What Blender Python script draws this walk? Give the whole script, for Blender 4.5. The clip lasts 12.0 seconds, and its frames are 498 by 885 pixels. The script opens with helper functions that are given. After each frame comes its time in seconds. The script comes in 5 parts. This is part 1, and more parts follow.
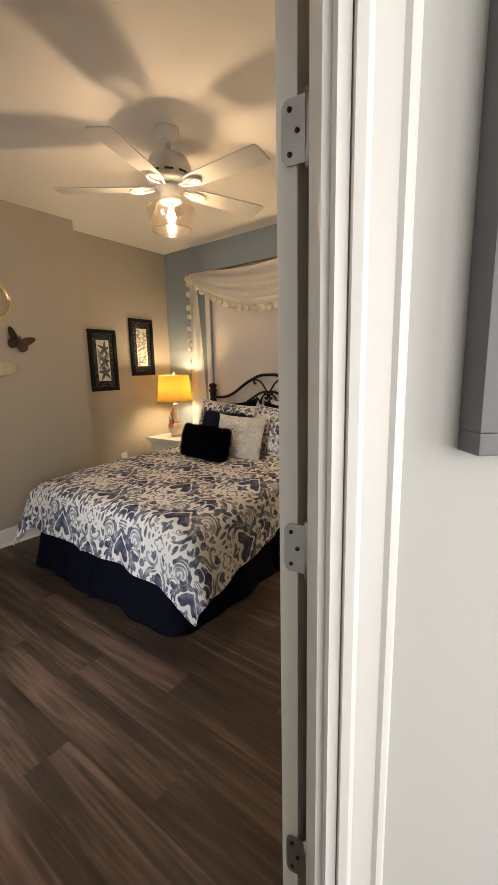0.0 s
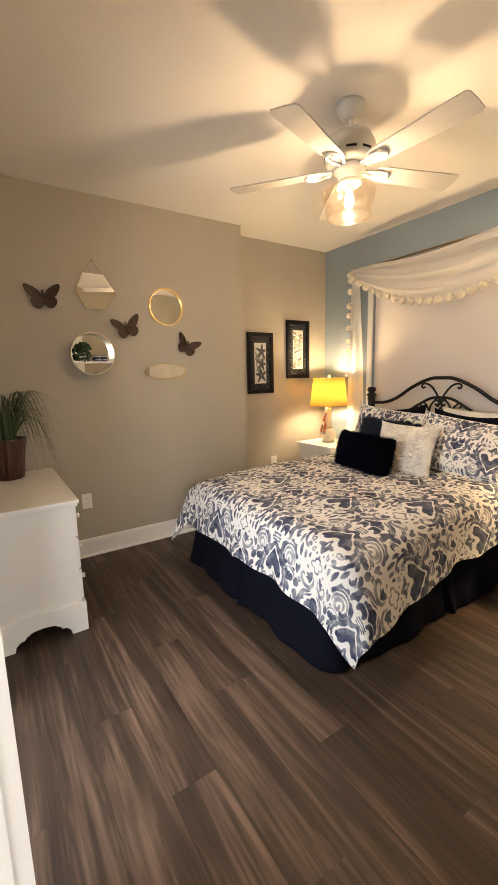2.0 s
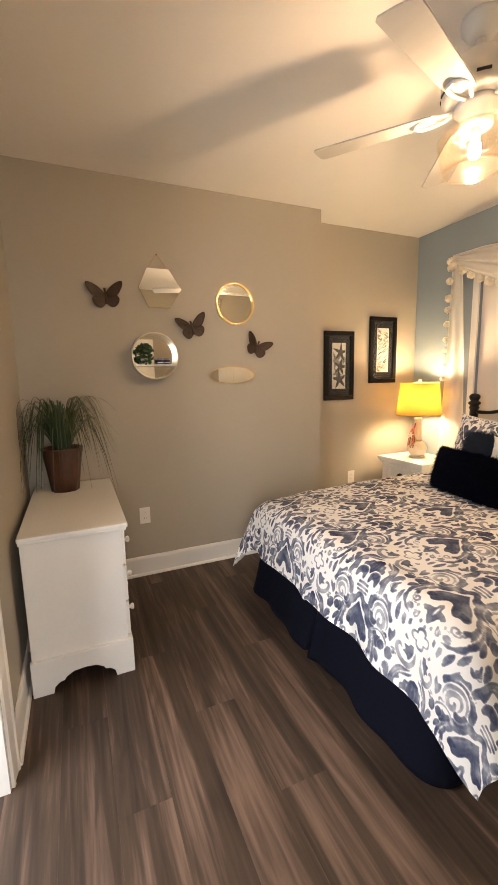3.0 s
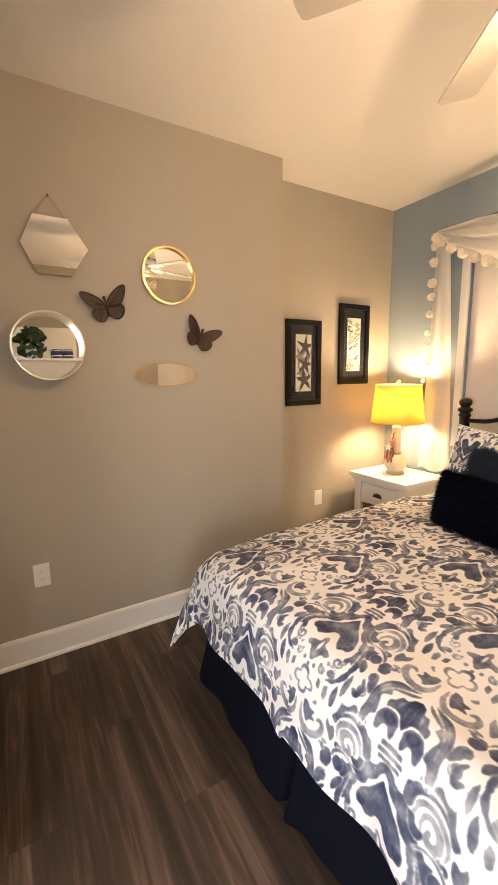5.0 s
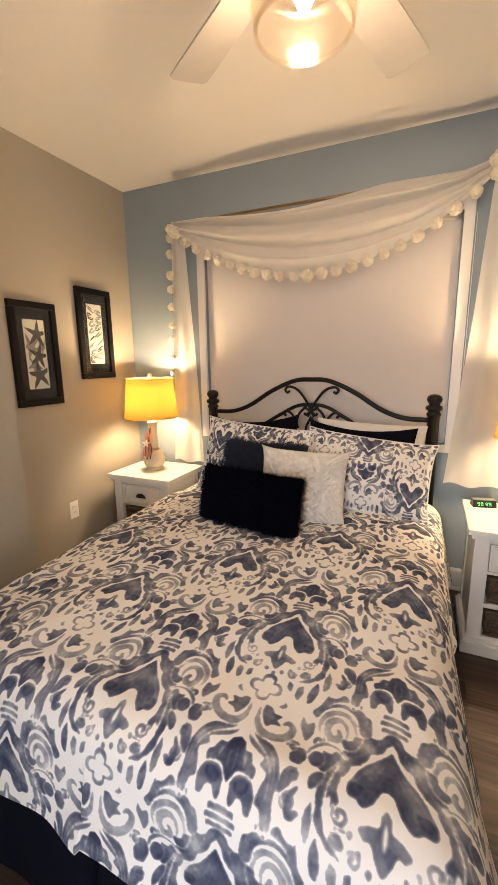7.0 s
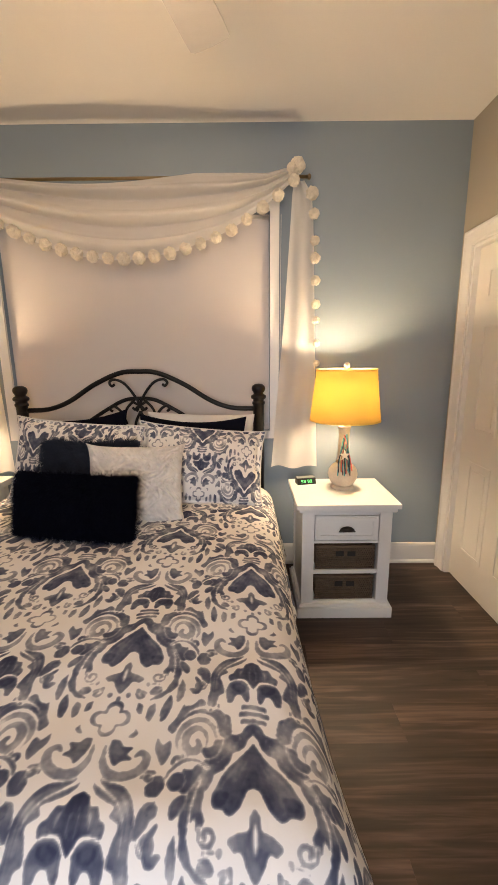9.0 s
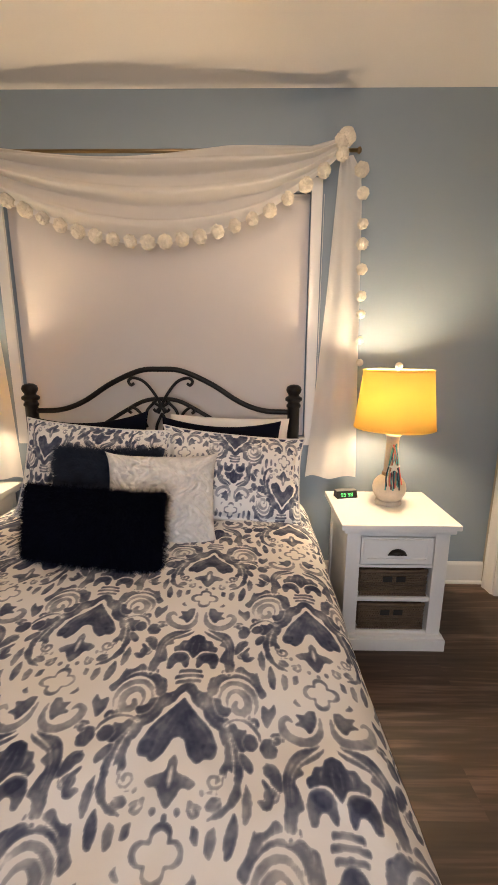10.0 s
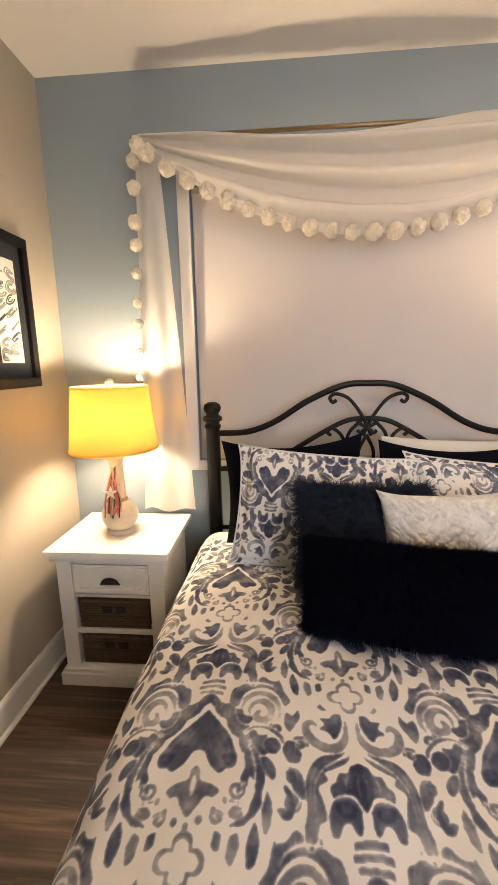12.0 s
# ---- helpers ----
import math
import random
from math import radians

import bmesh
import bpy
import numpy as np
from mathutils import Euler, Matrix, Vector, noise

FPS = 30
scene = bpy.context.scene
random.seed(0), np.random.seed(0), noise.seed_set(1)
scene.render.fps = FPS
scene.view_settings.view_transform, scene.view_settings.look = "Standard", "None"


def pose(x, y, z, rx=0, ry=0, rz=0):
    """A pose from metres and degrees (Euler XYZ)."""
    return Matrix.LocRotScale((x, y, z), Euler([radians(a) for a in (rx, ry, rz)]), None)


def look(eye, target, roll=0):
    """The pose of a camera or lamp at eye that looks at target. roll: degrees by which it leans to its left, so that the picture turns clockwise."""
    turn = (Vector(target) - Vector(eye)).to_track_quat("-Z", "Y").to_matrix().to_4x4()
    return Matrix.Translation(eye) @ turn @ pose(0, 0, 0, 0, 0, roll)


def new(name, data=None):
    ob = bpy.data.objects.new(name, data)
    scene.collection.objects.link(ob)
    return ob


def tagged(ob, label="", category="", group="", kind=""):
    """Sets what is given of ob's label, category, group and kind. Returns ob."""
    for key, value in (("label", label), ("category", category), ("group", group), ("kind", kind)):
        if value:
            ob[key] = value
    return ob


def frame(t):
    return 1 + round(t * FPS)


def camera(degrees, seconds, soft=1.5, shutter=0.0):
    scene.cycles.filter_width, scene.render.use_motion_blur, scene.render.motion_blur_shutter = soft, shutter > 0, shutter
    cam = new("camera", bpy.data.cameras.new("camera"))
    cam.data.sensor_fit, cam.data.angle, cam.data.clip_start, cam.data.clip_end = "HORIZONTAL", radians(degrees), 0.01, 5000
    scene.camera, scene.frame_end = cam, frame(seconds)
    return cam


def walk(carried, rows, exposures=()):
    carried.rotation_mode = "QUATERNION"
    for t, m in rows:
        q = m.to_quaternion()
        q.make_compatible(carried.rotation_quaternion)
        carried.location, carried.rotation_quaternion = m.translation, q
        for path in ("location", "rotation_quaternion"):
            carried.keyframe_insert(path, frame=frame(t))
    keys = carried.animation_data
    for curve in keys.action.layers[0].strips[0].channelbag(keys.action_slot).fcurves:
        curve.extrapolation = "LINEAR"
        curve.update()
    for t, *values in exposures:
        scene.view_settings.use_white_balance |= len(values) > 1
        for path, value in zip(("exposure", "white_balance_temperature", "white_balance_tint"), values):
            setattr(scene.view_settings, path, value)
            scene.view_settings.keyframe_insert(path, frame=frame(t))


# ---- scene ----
cam = camera(63.4, 12.0)
PATH = [
    (0, (3.776, -3.432, 1.411), (2.589, -1.863, 1.05), -1.3),
    (0.5, (3.757, -3.444, 1.409), (2.36, -2.06, 1.046), -1.2),
    (1, (3.74, -3.443, 1.41), (2.234, -2.179, 1.043), -1.3),
    (1.5, (3.683, -3.417, 1.398), (2.111, -2.235, 1.037), -1.3),
    (2, (3.516, -3.36, 1.408), (1.862, -2.287, 1.078), -1.4),
    (2.5, (3.311, -3.262, 1.418), (1.548, -2.372, 1.102), -1.5),
    (2.7, (3.249, -3.227, 1.416), (1.455, -2.401, 1.104), -1.6),
    (4.3, (2.653, -2.964, 1.414), (0.81, -2.245, 1.115), -0.9),
    (4.5, (2.605, -2.938, 1.423), (0.787, -2.165, 1.114), -1.0),
    (5, (2.427, -2.827, 1.443), (0.727, -1.824, 1.114), -0.9),
    (5.5, (2.328, -2.741, 1.432), (0.811, -1.485, 1.082), -0.8),
    (6, (2.276, -2.709, 1.45), (0.986, -1.228, 1.074), -0.9),
    (6.5, (2.238, -2.713, 1.468), (1.185, -1.059, 1.075), -0.9),
    (7, (2.224, -2.711, 1.477), (1.428, -0.92, 1.075), -0.8),
    (7.5, (2.21, -2.703, 1.452), (1.665, -0.819, 1.057), -1.1),
    (7.7, (2.197, -2.731, 1.432), (1.743, -0.822, 1.046), -1.1),
    (9.3, (2.212, -2.562, 1.419), (2.232, -0.606, 1.004), -0.5),
    (9.5, (2.233, -2.511, 1.413), (2.238, -0.553, 1.005), -0.4),
    (10, (2.045, -2.363, 1.429), (2.018, -0.409, 1.0), 0.2),
    (10.5, (1.727, -2.304, 1.437), (1.571, -0.36, 0.997), 0.6),
    (11, (1.483, -2.217, 1.437), (1.117, -0.305, 0.978), 0.2),
    (11.5, (1.24, -2.116, 1.446), (0.756, -0.222, 1.025), -0.3),
    (12, (1.114, -2.041, 1.448), (0.956, -0.086, 1.06), -1.0),
]
EXPOSURES = [(0, 0.08, 6500, 10), (0.7, 0.33, 6550, 10), (1.6, 0.70, 6600, 10), (2.5, 0.84, 6700, 12), (4.5, 1.02, 6850, 16), (5.5, 0.92, 6800, 16), (7.5, 0.48, 6400, 15), (9.5, 0.40, 6150, 16), (10.5, 0.38, 5900, 15), (11.3, 0.64, 5900, 15), (12, 0.78, 5850, 14)]
walk(cam, [(t, look(eye, target, roll)) for t, eye, target, roll in PATH], EXPOSURES)

# ---- world, daylight in the hall, exposure ----
world = bpy.data.worlds.new("world")
scene.world = world
world.use_nodes = True
sky = world.node_tree.nodes.new("ShaderNodeTexSky")
sky.sky_type, sky.sun_disc = "NISHITA", False
sky.sun_elevation, sky.sun_rotation = radians(35), radians(150)
world.node_tree.links.new(sky.outputs[0], world.node_tree.nodes["Background"].inputs[0])
world.node_tree.nodes["Background"].inputs[1].default_value = 0.1

H = 2.735                       # ceiling height
XE, YS, XW, XA = 3.50, -3.49, 0.23, 0.0   # room faces: east, south, mirror wall, alcove wall
STEP = -1.264                   # where the mirror wall ends and the alcove begins
A1 = 41.0                       # turn of the angled entry wall
E1 = Vector((math.cos(radians(A1)), math.sin(radians(A1)), 0))
N1 = Vector((math.sin(radians(A1)), -math.cos(radians(A1)), 0))
R0 = Vector((3.481, -2.851, 0))  # hinge side of the entry, room face
ENTRY = Matrix(((E1.x, -N1.x, 0, R0.x), (E1.y, -N1.y, 0, R0.y), (0, 0, 1, 0), (0, 0, 0, 1)))


def area_lamp(name, m, w, h, watts, colour):
    data = bpy.data.lights.new(name, "AREA")
    data.shape, data.size, data.size_y, data.energy, data.color = "RECTANGLE", w, h, watts, colour
    ob = new(name, data)
    ob.matrix_world = m
    return ob


# ---- materials ----
def nodes_of(name):
    m = bpy.data.materials.new(name)
    m.use_nodes = True
    t = m.node_tree
    return m, t, t.nodes["Principled BSDF"]


def node(t, kind, **values):
    n = t.nodes.new(kind)
    for k, v in values.items():
        n.inputs[k.replace("_", " ")].default_value = v
    return n


def surface(name, colour, rough=0.5, vary=0.12, big=1.5, fine=60.0, bump=0.1, metal=0.0, stretch=(1, 1, 1), sheen=0.0, spec=0.5, per_object=0.0, dist=0.002):
    """A painted, wooden or woven surface: two scales of tone and a fine relief."""
    m, t, b = nodes_of(name)
    L = t.links.new
    co = node(t, "ShaderNodeTexCoord")
    mp = node(t, "ShaderNodeMapping", Scale=stretch)
    L(co.outputs["Object"], mp.inputs[0])
    n1 = node(t, "ShaderNodeTexNoise", Scale=big, Detail=4.0)
    n2 = node(t, "ShaderNodeTexNoise", Scale=fine, Detail=3.0)
    L(mp.outputs[0], n1.inputs["Vector"])
    L(mp.outputs[0], n2.inputs["Vector"])
    mixn = node(t, "ShaderNodeMath")
    mixn.operation = "ADD"
    half = node(t, "ShaderNodeMath")
    half.operation = "MULTIPLY"
    half.inputs[1].default_value = 0.5
    L(n2.outputs[0], half.inputs[0])
    L(n1.outputs[0], mixn.inputs[0])
    L(half.outputs[0], mixn.inputs[1])
    r = node(t, "ShaderNodeMapRange")
    r.inputs["From Min"].default_value, r.inputs["From Max"].default_value = 0.4, 1.1
    r.inputs["To Min"].default_value, r.inputs["To Max"].default_value = 1 - vary, 1 + vary
    L(mixn.outputs[0], r.inputs[0])
    last = r.outputs[0]
    if per_object:
        oi = node(t, "ShaderNodeObjectInfo")
        r2 = node(t, "ShaderNodeMapRange")
        r2.inputs["To Min"].default_value, r2.inputs["To Max"].default_value = 1 - per_object, 1 + per_object
        L(oi.outputs["Random"], r2.inputs[0])
        mu = node(t, "ShaderNodeMath")
        mu.operation = "MULTIPLY"
        L(last, mu.inputs[0])
        L(r2.outputs[0], mu.inputs[1])
        last = mu.outputs[0]
    sc = node(t, "ShaderNodeVectorMath")
    sc.operation = "SCALE"
    sc.inputs[0].default_value = colour
    L(last, sc.inputs["Scale"])
    L(sc.outputs[0], b.inputs["Base Color"])
    b.inputs["Roughness"].default_value, b.inputs["Metallic"].default_value = rough, metal
    b.inputs["Specular IOR Level"].default_value = spec
    if sheen:
        b.inputs["Sheen Weight"].default_value = sheen
    if bump:
        bp = node(t, "ShaderNodeBump", Strength=bump, Distance=dist)
        L(n2.outputs[0], bp.inputs["Height"])
        L(bp.outputs[0], b.inputs["Normal"])
    return m


def glow(name, colour, strength):
    m, t, b = nodes_of(name)
    b.inputs["Base Color"].default_value = (*colour, 1)
    b.inputs["Emission Color"].default_value, b.inputs["Emission Strength"].default_value = (*colour, 1), strength
    return m


def glass(name, colour=(1, 1, 1), rough=0.02, clear=0.9):
    """Thin clear glass: a little gloss, mostly see-through."""
    m, t, b = nodes_of(name)
    tr = node(t, "ShaderNodeBsdfTransparent", Color=(*colour, 1))
    gl = node(t, "ShaderNodeBsdfGlossy", Roughness=rough)
    mx = node(t, "ShaderNodeMixShader", Fac=clear)
    t.links.new(gl.outputs[0], mx.inputs[1])
    t.links.new(tr.outputs[0], mx.inputs[2])
    t.links.new(mx.outputs[0], t.nodes["Material Output"].inputs[0])
    return m


def cloth_through(name, colour, through_colour, amount, clear=0.0, fine=300.0):
    """Thin cloth that lets light through; clear: how much is seen through the weave."""
    m, t, b = nodes_of(name)
    L = t.links.new
    b.inputs["Base Color"].default_value, b.inputs["Roughness"].default_value = (*colour, 1), 0.9
    b.inputs["Specular IOR Level"].default_value = 0.1
    co = node(t, "ShaderNodeTexCoord")
    n = node(t, "ShaderNodeTexNoise", Scale=fine, Detail=3.0)
    L(co.outputs["Object"], n.inputs["Vector"])
    bp = node(t, "ShaderNodeBump", Strength=0.2, Distance=0.002)
    L(n.outputs[0], bp.inputs["Height"])
    L(bp.outputs[0], b.inputs["Normal"])
    tl = node(t, "ShaderNodeBsdfTranslucent", Color=(*through_colour, 1))
    mx = node(t, "ShaderNodeMixShader", Fac=amount)
    L(b.outputs[0], mx.inputs[1])
    L(tl.outputs[0], mx.inputs[2])
    last = mx.outputs[0]
    if clear:
        tr = node(t, "ShaderNodeBsdfTransparent")
        mx2 = node(t, "ShaderNodeMixShader", Fac=clear)
        L(last, mx2.inputs[1])
        L(tr.outputs[0], mx2.inputs[2])
        last = mx2.outputs[0]
    L(last, t.nodes["Material Output"].inputs[0])
    return m


def printed_cotton():
    """White cotton with a blue-grey watercolour print; the print's depth is stored on the mesh."""
    m, t, b = nodes_of("printed_cotton")
    L = t.links.new
    a = node(t, "ShaderNodeAttribute")
    a.attribute_name = "ink"
    co = node(t, "ShaderNodeTexCoord")
    n = node(t, "ShaderNodeTexNoise", Scale=22.0, Detail=5.0)
    L(co.outputs["Object"], n.inputs["Vector"])
    r = node(t, "ShaderNodeMapRange")
    r.inputs["From Min"].default_value, r.inputs["From Max"].default_value = 0.3, 0.7
    r.inputs["To Min"].default_value, r.inputs["To Max"].default_value = 0.70, 1.22
    L(n.outputs[0], r.inputs[0])
    mu = node(t, "ShaderNodeMath")
    mu.operation = "MULTIPLY"
    L(a.outputs["Fac"], mu.inputs[0])
    L(r.outputs[0], mu.inputs[1])
    ramp = node(t, "ShaderNodeValToRGB")
    e = ramp.color_ramp.elements
    e[0].position, e[0].color = 0.0, (0.83, 0.81, 0.78, 1)
    e[1].position, e[1].color = 1.0, (0.022, 0.028, 0.065, 1)
    for pos, c in ((0.11, (0.82, 0.805, 0.785, 1)), (0.16, (0.47, 0.47, 0.49, 1)), (0.27, (0.225, 0.235, 0.275, 1)), (0.42, (0.095, 0.108, 0.160, 1)), (0.62, (0.042, 0.050, 0.095, 1))):
        k = e.new(pos)
        k.color = c
    L(mu.outputs[0], ramp.inputs[0])
    L(ramp.outputs[0], b.inputs["Base Color"])
    b.inputs["Roughness"].default_value, b.inputs["Specular IOR Level"].default_value = 0.85, 0.2
    w = node(t, "ShaderNodeTexNoise", Scale=9.0, Detail=4.0)
    L(co.outputs["Object"], w.inputs["Vector"])
    bp = node(t, "ShaderNodeBump", Strength=0.35, Distance=0.012)
    L(w.outputs[0], bp.inputs["Height"])
    L(bp.outputs[0], b.inputs["Normal"])
    return m


def plank_wood():
    """Grey-brown vinyl plank: long grain, knots, a tone of its own for each board."""
    m, t, b = nodes_of("plank_wood")
    L = t.links.new
    co = node(t, "ShaderNodeTexCoord")
    oi = node(t, "ShaderNodeObjectInfo")
    off = node(t, "ShaderNodeVectorMath")
    off.operation = "SCALE"
    off.inputs[0].default_value = (37.0, 11.0, 5.0)
    L(oi.outputs["Random"], off.inputs["Scale"])
    add = node(t, "ShaderNodeVectorMath")
    add.operation = "ADD"
    L(co.outputs["Object"], add.inputs[0])
    L(off.outputs[0], add.inputs[1])
    m1 = node(t, "ShaderNodeMapping", Scale=(0.6, 8.0, 1.0))
    m2 = node(t, "ShaderNodeMapping", Scale=(3.0, 75.0, 1.0))
    L(add.outputs[0], m1.inputs[0])
    L(add.outputs[0], m2.inputs[0])
    n1 = node(t, "ShaderNodeTexNoise", Scale=1.0, Detail=5.0, Distortion=1.2)
    n2 = node(t, "ShaderNodeTexNoise", Scale=1.0, Detail=4.0)
    L(m1.outputs[0], n1.inputs["Vector"])
    L(m2.outputs[0], n2.inputs["Vector"])
    m3 = node(t, "ShaderNodeMapping", Scale=(1.3, 17.0, 1.0))
    L(add.outputs[0], m3.inputs[0])
    n3 = node(t, "ShaderNodeTexNoise", Scale=1.0, Detail=5.0, Distortion=2.2)
    L(m3.outputs[0], n3.inputs["Vector"])
    mid = node(t, "ShaderNodeMix")
    mid.inputs[0].default_value = 0.36
    L(n1.outputs[0], mid.inputs[2])
    L(n3.outputs[0], mid.inputs[3])
    mu = node(t, "ShaderNodeMix")
    mu.inputs[0].default_value = 0.20
    L(mid.outputs[0], mu.inputs[2])
    L(n2.outputs[0], mu.inputs[3])
    ramp = node(t, "ShaderNodeValToRGB")
    e = ramp.color_ramp.elements
    e[0].position, e[0].color = 0.33, (0.026, 0.0175, 0.0130, 1)
    e[1].position, e[1].color = 0.69, (0.230, 0.147, 0.107, 1)
    k = e.new(0.5)
    k.color = (0.066, 0.044, 0.0315, 1)
    L(mu.outputs[0], ramp.inputs[0])
    r2 = node(t, "ShaderNodeMapRange")
    r2.inputs["To Min"].default_value, r2.inputs["To Max"].default_value = 0.90, 1.10
    L(oi.outputs["Random"], r2.inputs[0])
    sc = node(t, "ShaderNodeVectorMath")
    sc.operation = "SCALE"
    L(ramp.outputs[0], sc.inputs[0])
    L(r2.outputs[0], sc.inputs["Scale"])
    L(sc.outputs[0], b.inputs["Base Color"])
    b.inputs["Roughness"].default_value = 0.5
    b.inputs["Specular IOR Level"].default_value = 0.35
    bp = node(t, "ShaderNodeBump", Strength=0.15, Distance=0.001)
    L(n2.outputs[0], bp.inputs["Height"])
    L(bp.outputs[0], b.inputs["Normal"])
    return m


TAUPE = surface("taupe_wall_paint", (0.40, 0.362, 0.298), 0.75, 0.04, 1.2, 220, 0.12)
BLUE = surface("blue_wall_paint", (0.255, 0.31, 0.36), 0.7, 0.04, 1.2, 220, 0.12)
HALLW = surface("hall_wall_paint", (0.50, 0.49, 0.465), 0.75, 0.03, 1.2, 220, 0.12)
CEIL = surface("ceiling_paint", (0.80, 0.765, 0.725), 0.9, 0.03, 1.0, 160, 0.15)
TRIM = surface("white_trim_paint", (0.78, 0.765, 0.735), 0.4, 0.03, 2.0, 90, 0.04)
DOORP = surface("white_door_paint", (0.78, 0.75, 0.70), 0.4, 0.03, 2.0, 120, 0.06)
FURN = surface("white_lacquer", (0.80, 0.785, 0.755), 0.35, 0.04, 3.0, 80, 0.05)
PLANK = plank_wood()
SUB = surface("dark_joint", (0.03, 0.024, 0.02), 0.8)
PRINT = printed_cotton()
COTTON = surface("white_cotton", (0.74, 0.72, 0.68), 0.9, 0.05, 6, 300, 0.3)
NAVY = surface("navy_cotton", (0.0020, 0.0026, 0.0085), 0.9, 0.2, 8, 400, 0.3, spec=0.15)
FURN_NAVY = surface("navy_fur", (0.0028, 0.0036, 0.0105), 0.9, 0.3, 20, 300, 0.5, spec=0.1)
FUR_SLATE = surface("slate_fur", (0.042, 0.052, 0.078), 0.9, 0.3, 20, 300, 0.5, spec=0.1)
RUCHE = surface("ruched_cream_plush", (0.76, 0.725, 0.68), 0.9, 0.16, 14, 45, 0.9, dist=0.02)
IRON = surface("black_iron", (0.007, 0.006, 0.006), 0.42, 0.2, 8, 120, 0.15, spec=0.3)
BLACKF = surface("black_frame_wood", (0.006, 0.005, 0.005), 0.5, 0.2, 5, 120, 0.2, spec=0.2)
MAT_BOARD = surface("charcoal_mat_board", (0.020, 0.020, 0.023), 0.85, 0.1, 5, 200, 0.1, spec=0.2)
PAPER = surface("ivory_paper", (0.72, 0.68, 0.60), 0.85, 0.06, 8, 150, 0.05)
INKG = surface("grey_ink", (0.07, 0.065, 0.065), 0.8, 0.5, 14, 120, 0.0)
INKL = surface("pale_grey_ink", (0.27, 0.255, 0.24), 0.8, 0.4, 20, 120, 0.0)
FANW = surface("matte_white_metal", (0.66, 0.645, 0.61), 0.45, 0.05, 4, 150, 0.05)
BLADE = surface("white_fan_blade", (0.50, 0.48, 0.45), 0.5, 0.06, 2, 60, 0.08, stretch=(1, 8, 1))
# Near-black colour painted in place of the shade inside holes and slots.
SLOT_SHADOW = surface("painted_slot_shadow", (0.02, 0.018, 0.016), 0.8)
STEEL = surface("satin_nickel", (0.42, 0.41, 0.40), 0.38, 0.15, 10, 200, 0.1, metal=1.0)
BRONZE = surface("dark_bronze", (0.035, 0.028, 0.022), 0.45, 0.3, 20, 120, 0.2, metal=0.6)
GOLD = surface("brushed_gold", (0.62, 0.45, 0.20), 0.32, 0.12, 10, 250, 0.1, metal=1.0)
PALE_BRASS = surface("pale_brass", (0.72, 0.66, 0.52), 0.3, 0.08, 10, 250, 0.1, metal=1.0)
BRASS_ROD = surface("antique_brass_rod", (0.30, 0.22, 0.12), 0.35, 0.15, 10, 100, 0.1, metal=1.0)
MIRROR, _t, _b = nodes_of("mirror_glass")
_b.inputs["Metallic"].default_value, _b.inputs["Roughness"].default_value = 1.0, 0.015
_b.inputs["Base Color"].default_value = (0.86, 0.87, 0.86, 1)
WICKER = surface("brown_wicker", (0.115, 0.075, 0.045), 0.75, 0.45, 40, 130, 0.5, stretch=(1, 1, 3), per_object=0.2)
SHADE = cloth_through("yellow_linen_shade", (0.80, 0.60, 0.20), (0.98, 0.77, 0.29), 0.50)
SHEER = cloth_through("white_sheer", (0.86, 0.835, 0.80), (0.90, 0.87, 0.83), 0.5, 0.07, 500)
POM = surface("cream_pompom_yarn", (0.76, 0.69, 0.56), 0.95, 0.15, 40, 160, 0.6, sheen=0.3)
ROLLER = surface("blush_roller_shade", (0.66, 0.615, 0.59), 0.85, 0.03, 1.5, 400, 0.15)
LAMPGLASS = glass("clear_lamp_glass", (0.95, 0.95, 0.92), 0.05, 0.9)
FANGLASS = glass("seeded_fan_glass", (1.0, 0.97, 0.92), 0.12, 0.86)
PANE = glass("window_pane", (0.97, 0.98, 0.98), 0.02, 0.97)
SAND = surface("pale_sand_ceramic", (0.60, 0.52, 0.42), 0.4, 0.2, 12, 120, 0.15)
BULB = glow("warm_bulb", (1.0, 0.69, 0.40), 570.0)
TBULB = glow("soft_bulb", (1.0, 0.74, 0.425), 410.0)
LEAF = surface("dark_green_leaf", (0.035, 0.075, 0.025), 0.5, 0.4, 12, 60, 0.1)
GRASS = surface("grassy_leaf", (0.036, 0.060, 0.020), 0.5, 0.4, 8, 60, 0.1)
POTM = surface("brown_lacquered_pot", (0.065, 0.022, 0.012), 0.35, 0.3, 8, 40, 0.1)
BUTTERFLY = surface("weathered_brown_metal", (0.060, 0.034, 0.020), 0.5, 0.5, 25, 90, 0.3, metal=0.35)
BFDARK = surface("dark_wing_metal", (0.034, 0.020, 0.012), 0.5, 0.4, 25, 90, 0.3, metal=0.3)
PLASTIC = surface("white_plastic", (0.78, 0.77, 0.74), 0.35, 0.02)
BLACKP = surface("black_plastic", (0.012, 0.012, 0.012), 0.35, 0.1)
GREYF = surface("grey_picture_frame", (0.115, 0.11, 0.115), 0.45, 0.15, 6, 120, 0.1)
CANVAS = surface("pale_abstract_print", (0.66, 0.63, 0.64), 0.7, 0.25, 3, 20, 0.05)
BLUECUP = surface("navy_striped_glaze", (0.03, 0.045, 0.12), 0.3, 0.4, 60, 30, 0.05)
GREENLED = glow("green_digits", (0.15, 0.9, 0.25), 1.2)
CORAL = surface("coral_cord", (0.55, 0.12, 0.10), 0.8, 0.3)
TEAL = surface("teal_cord", (0.06, 0.30, 0.32), 0.8, 0.3)
INDIGO = surface("dark_tassel_cord", (0.035, 0.04, 0.06), 0.8, 0.3)
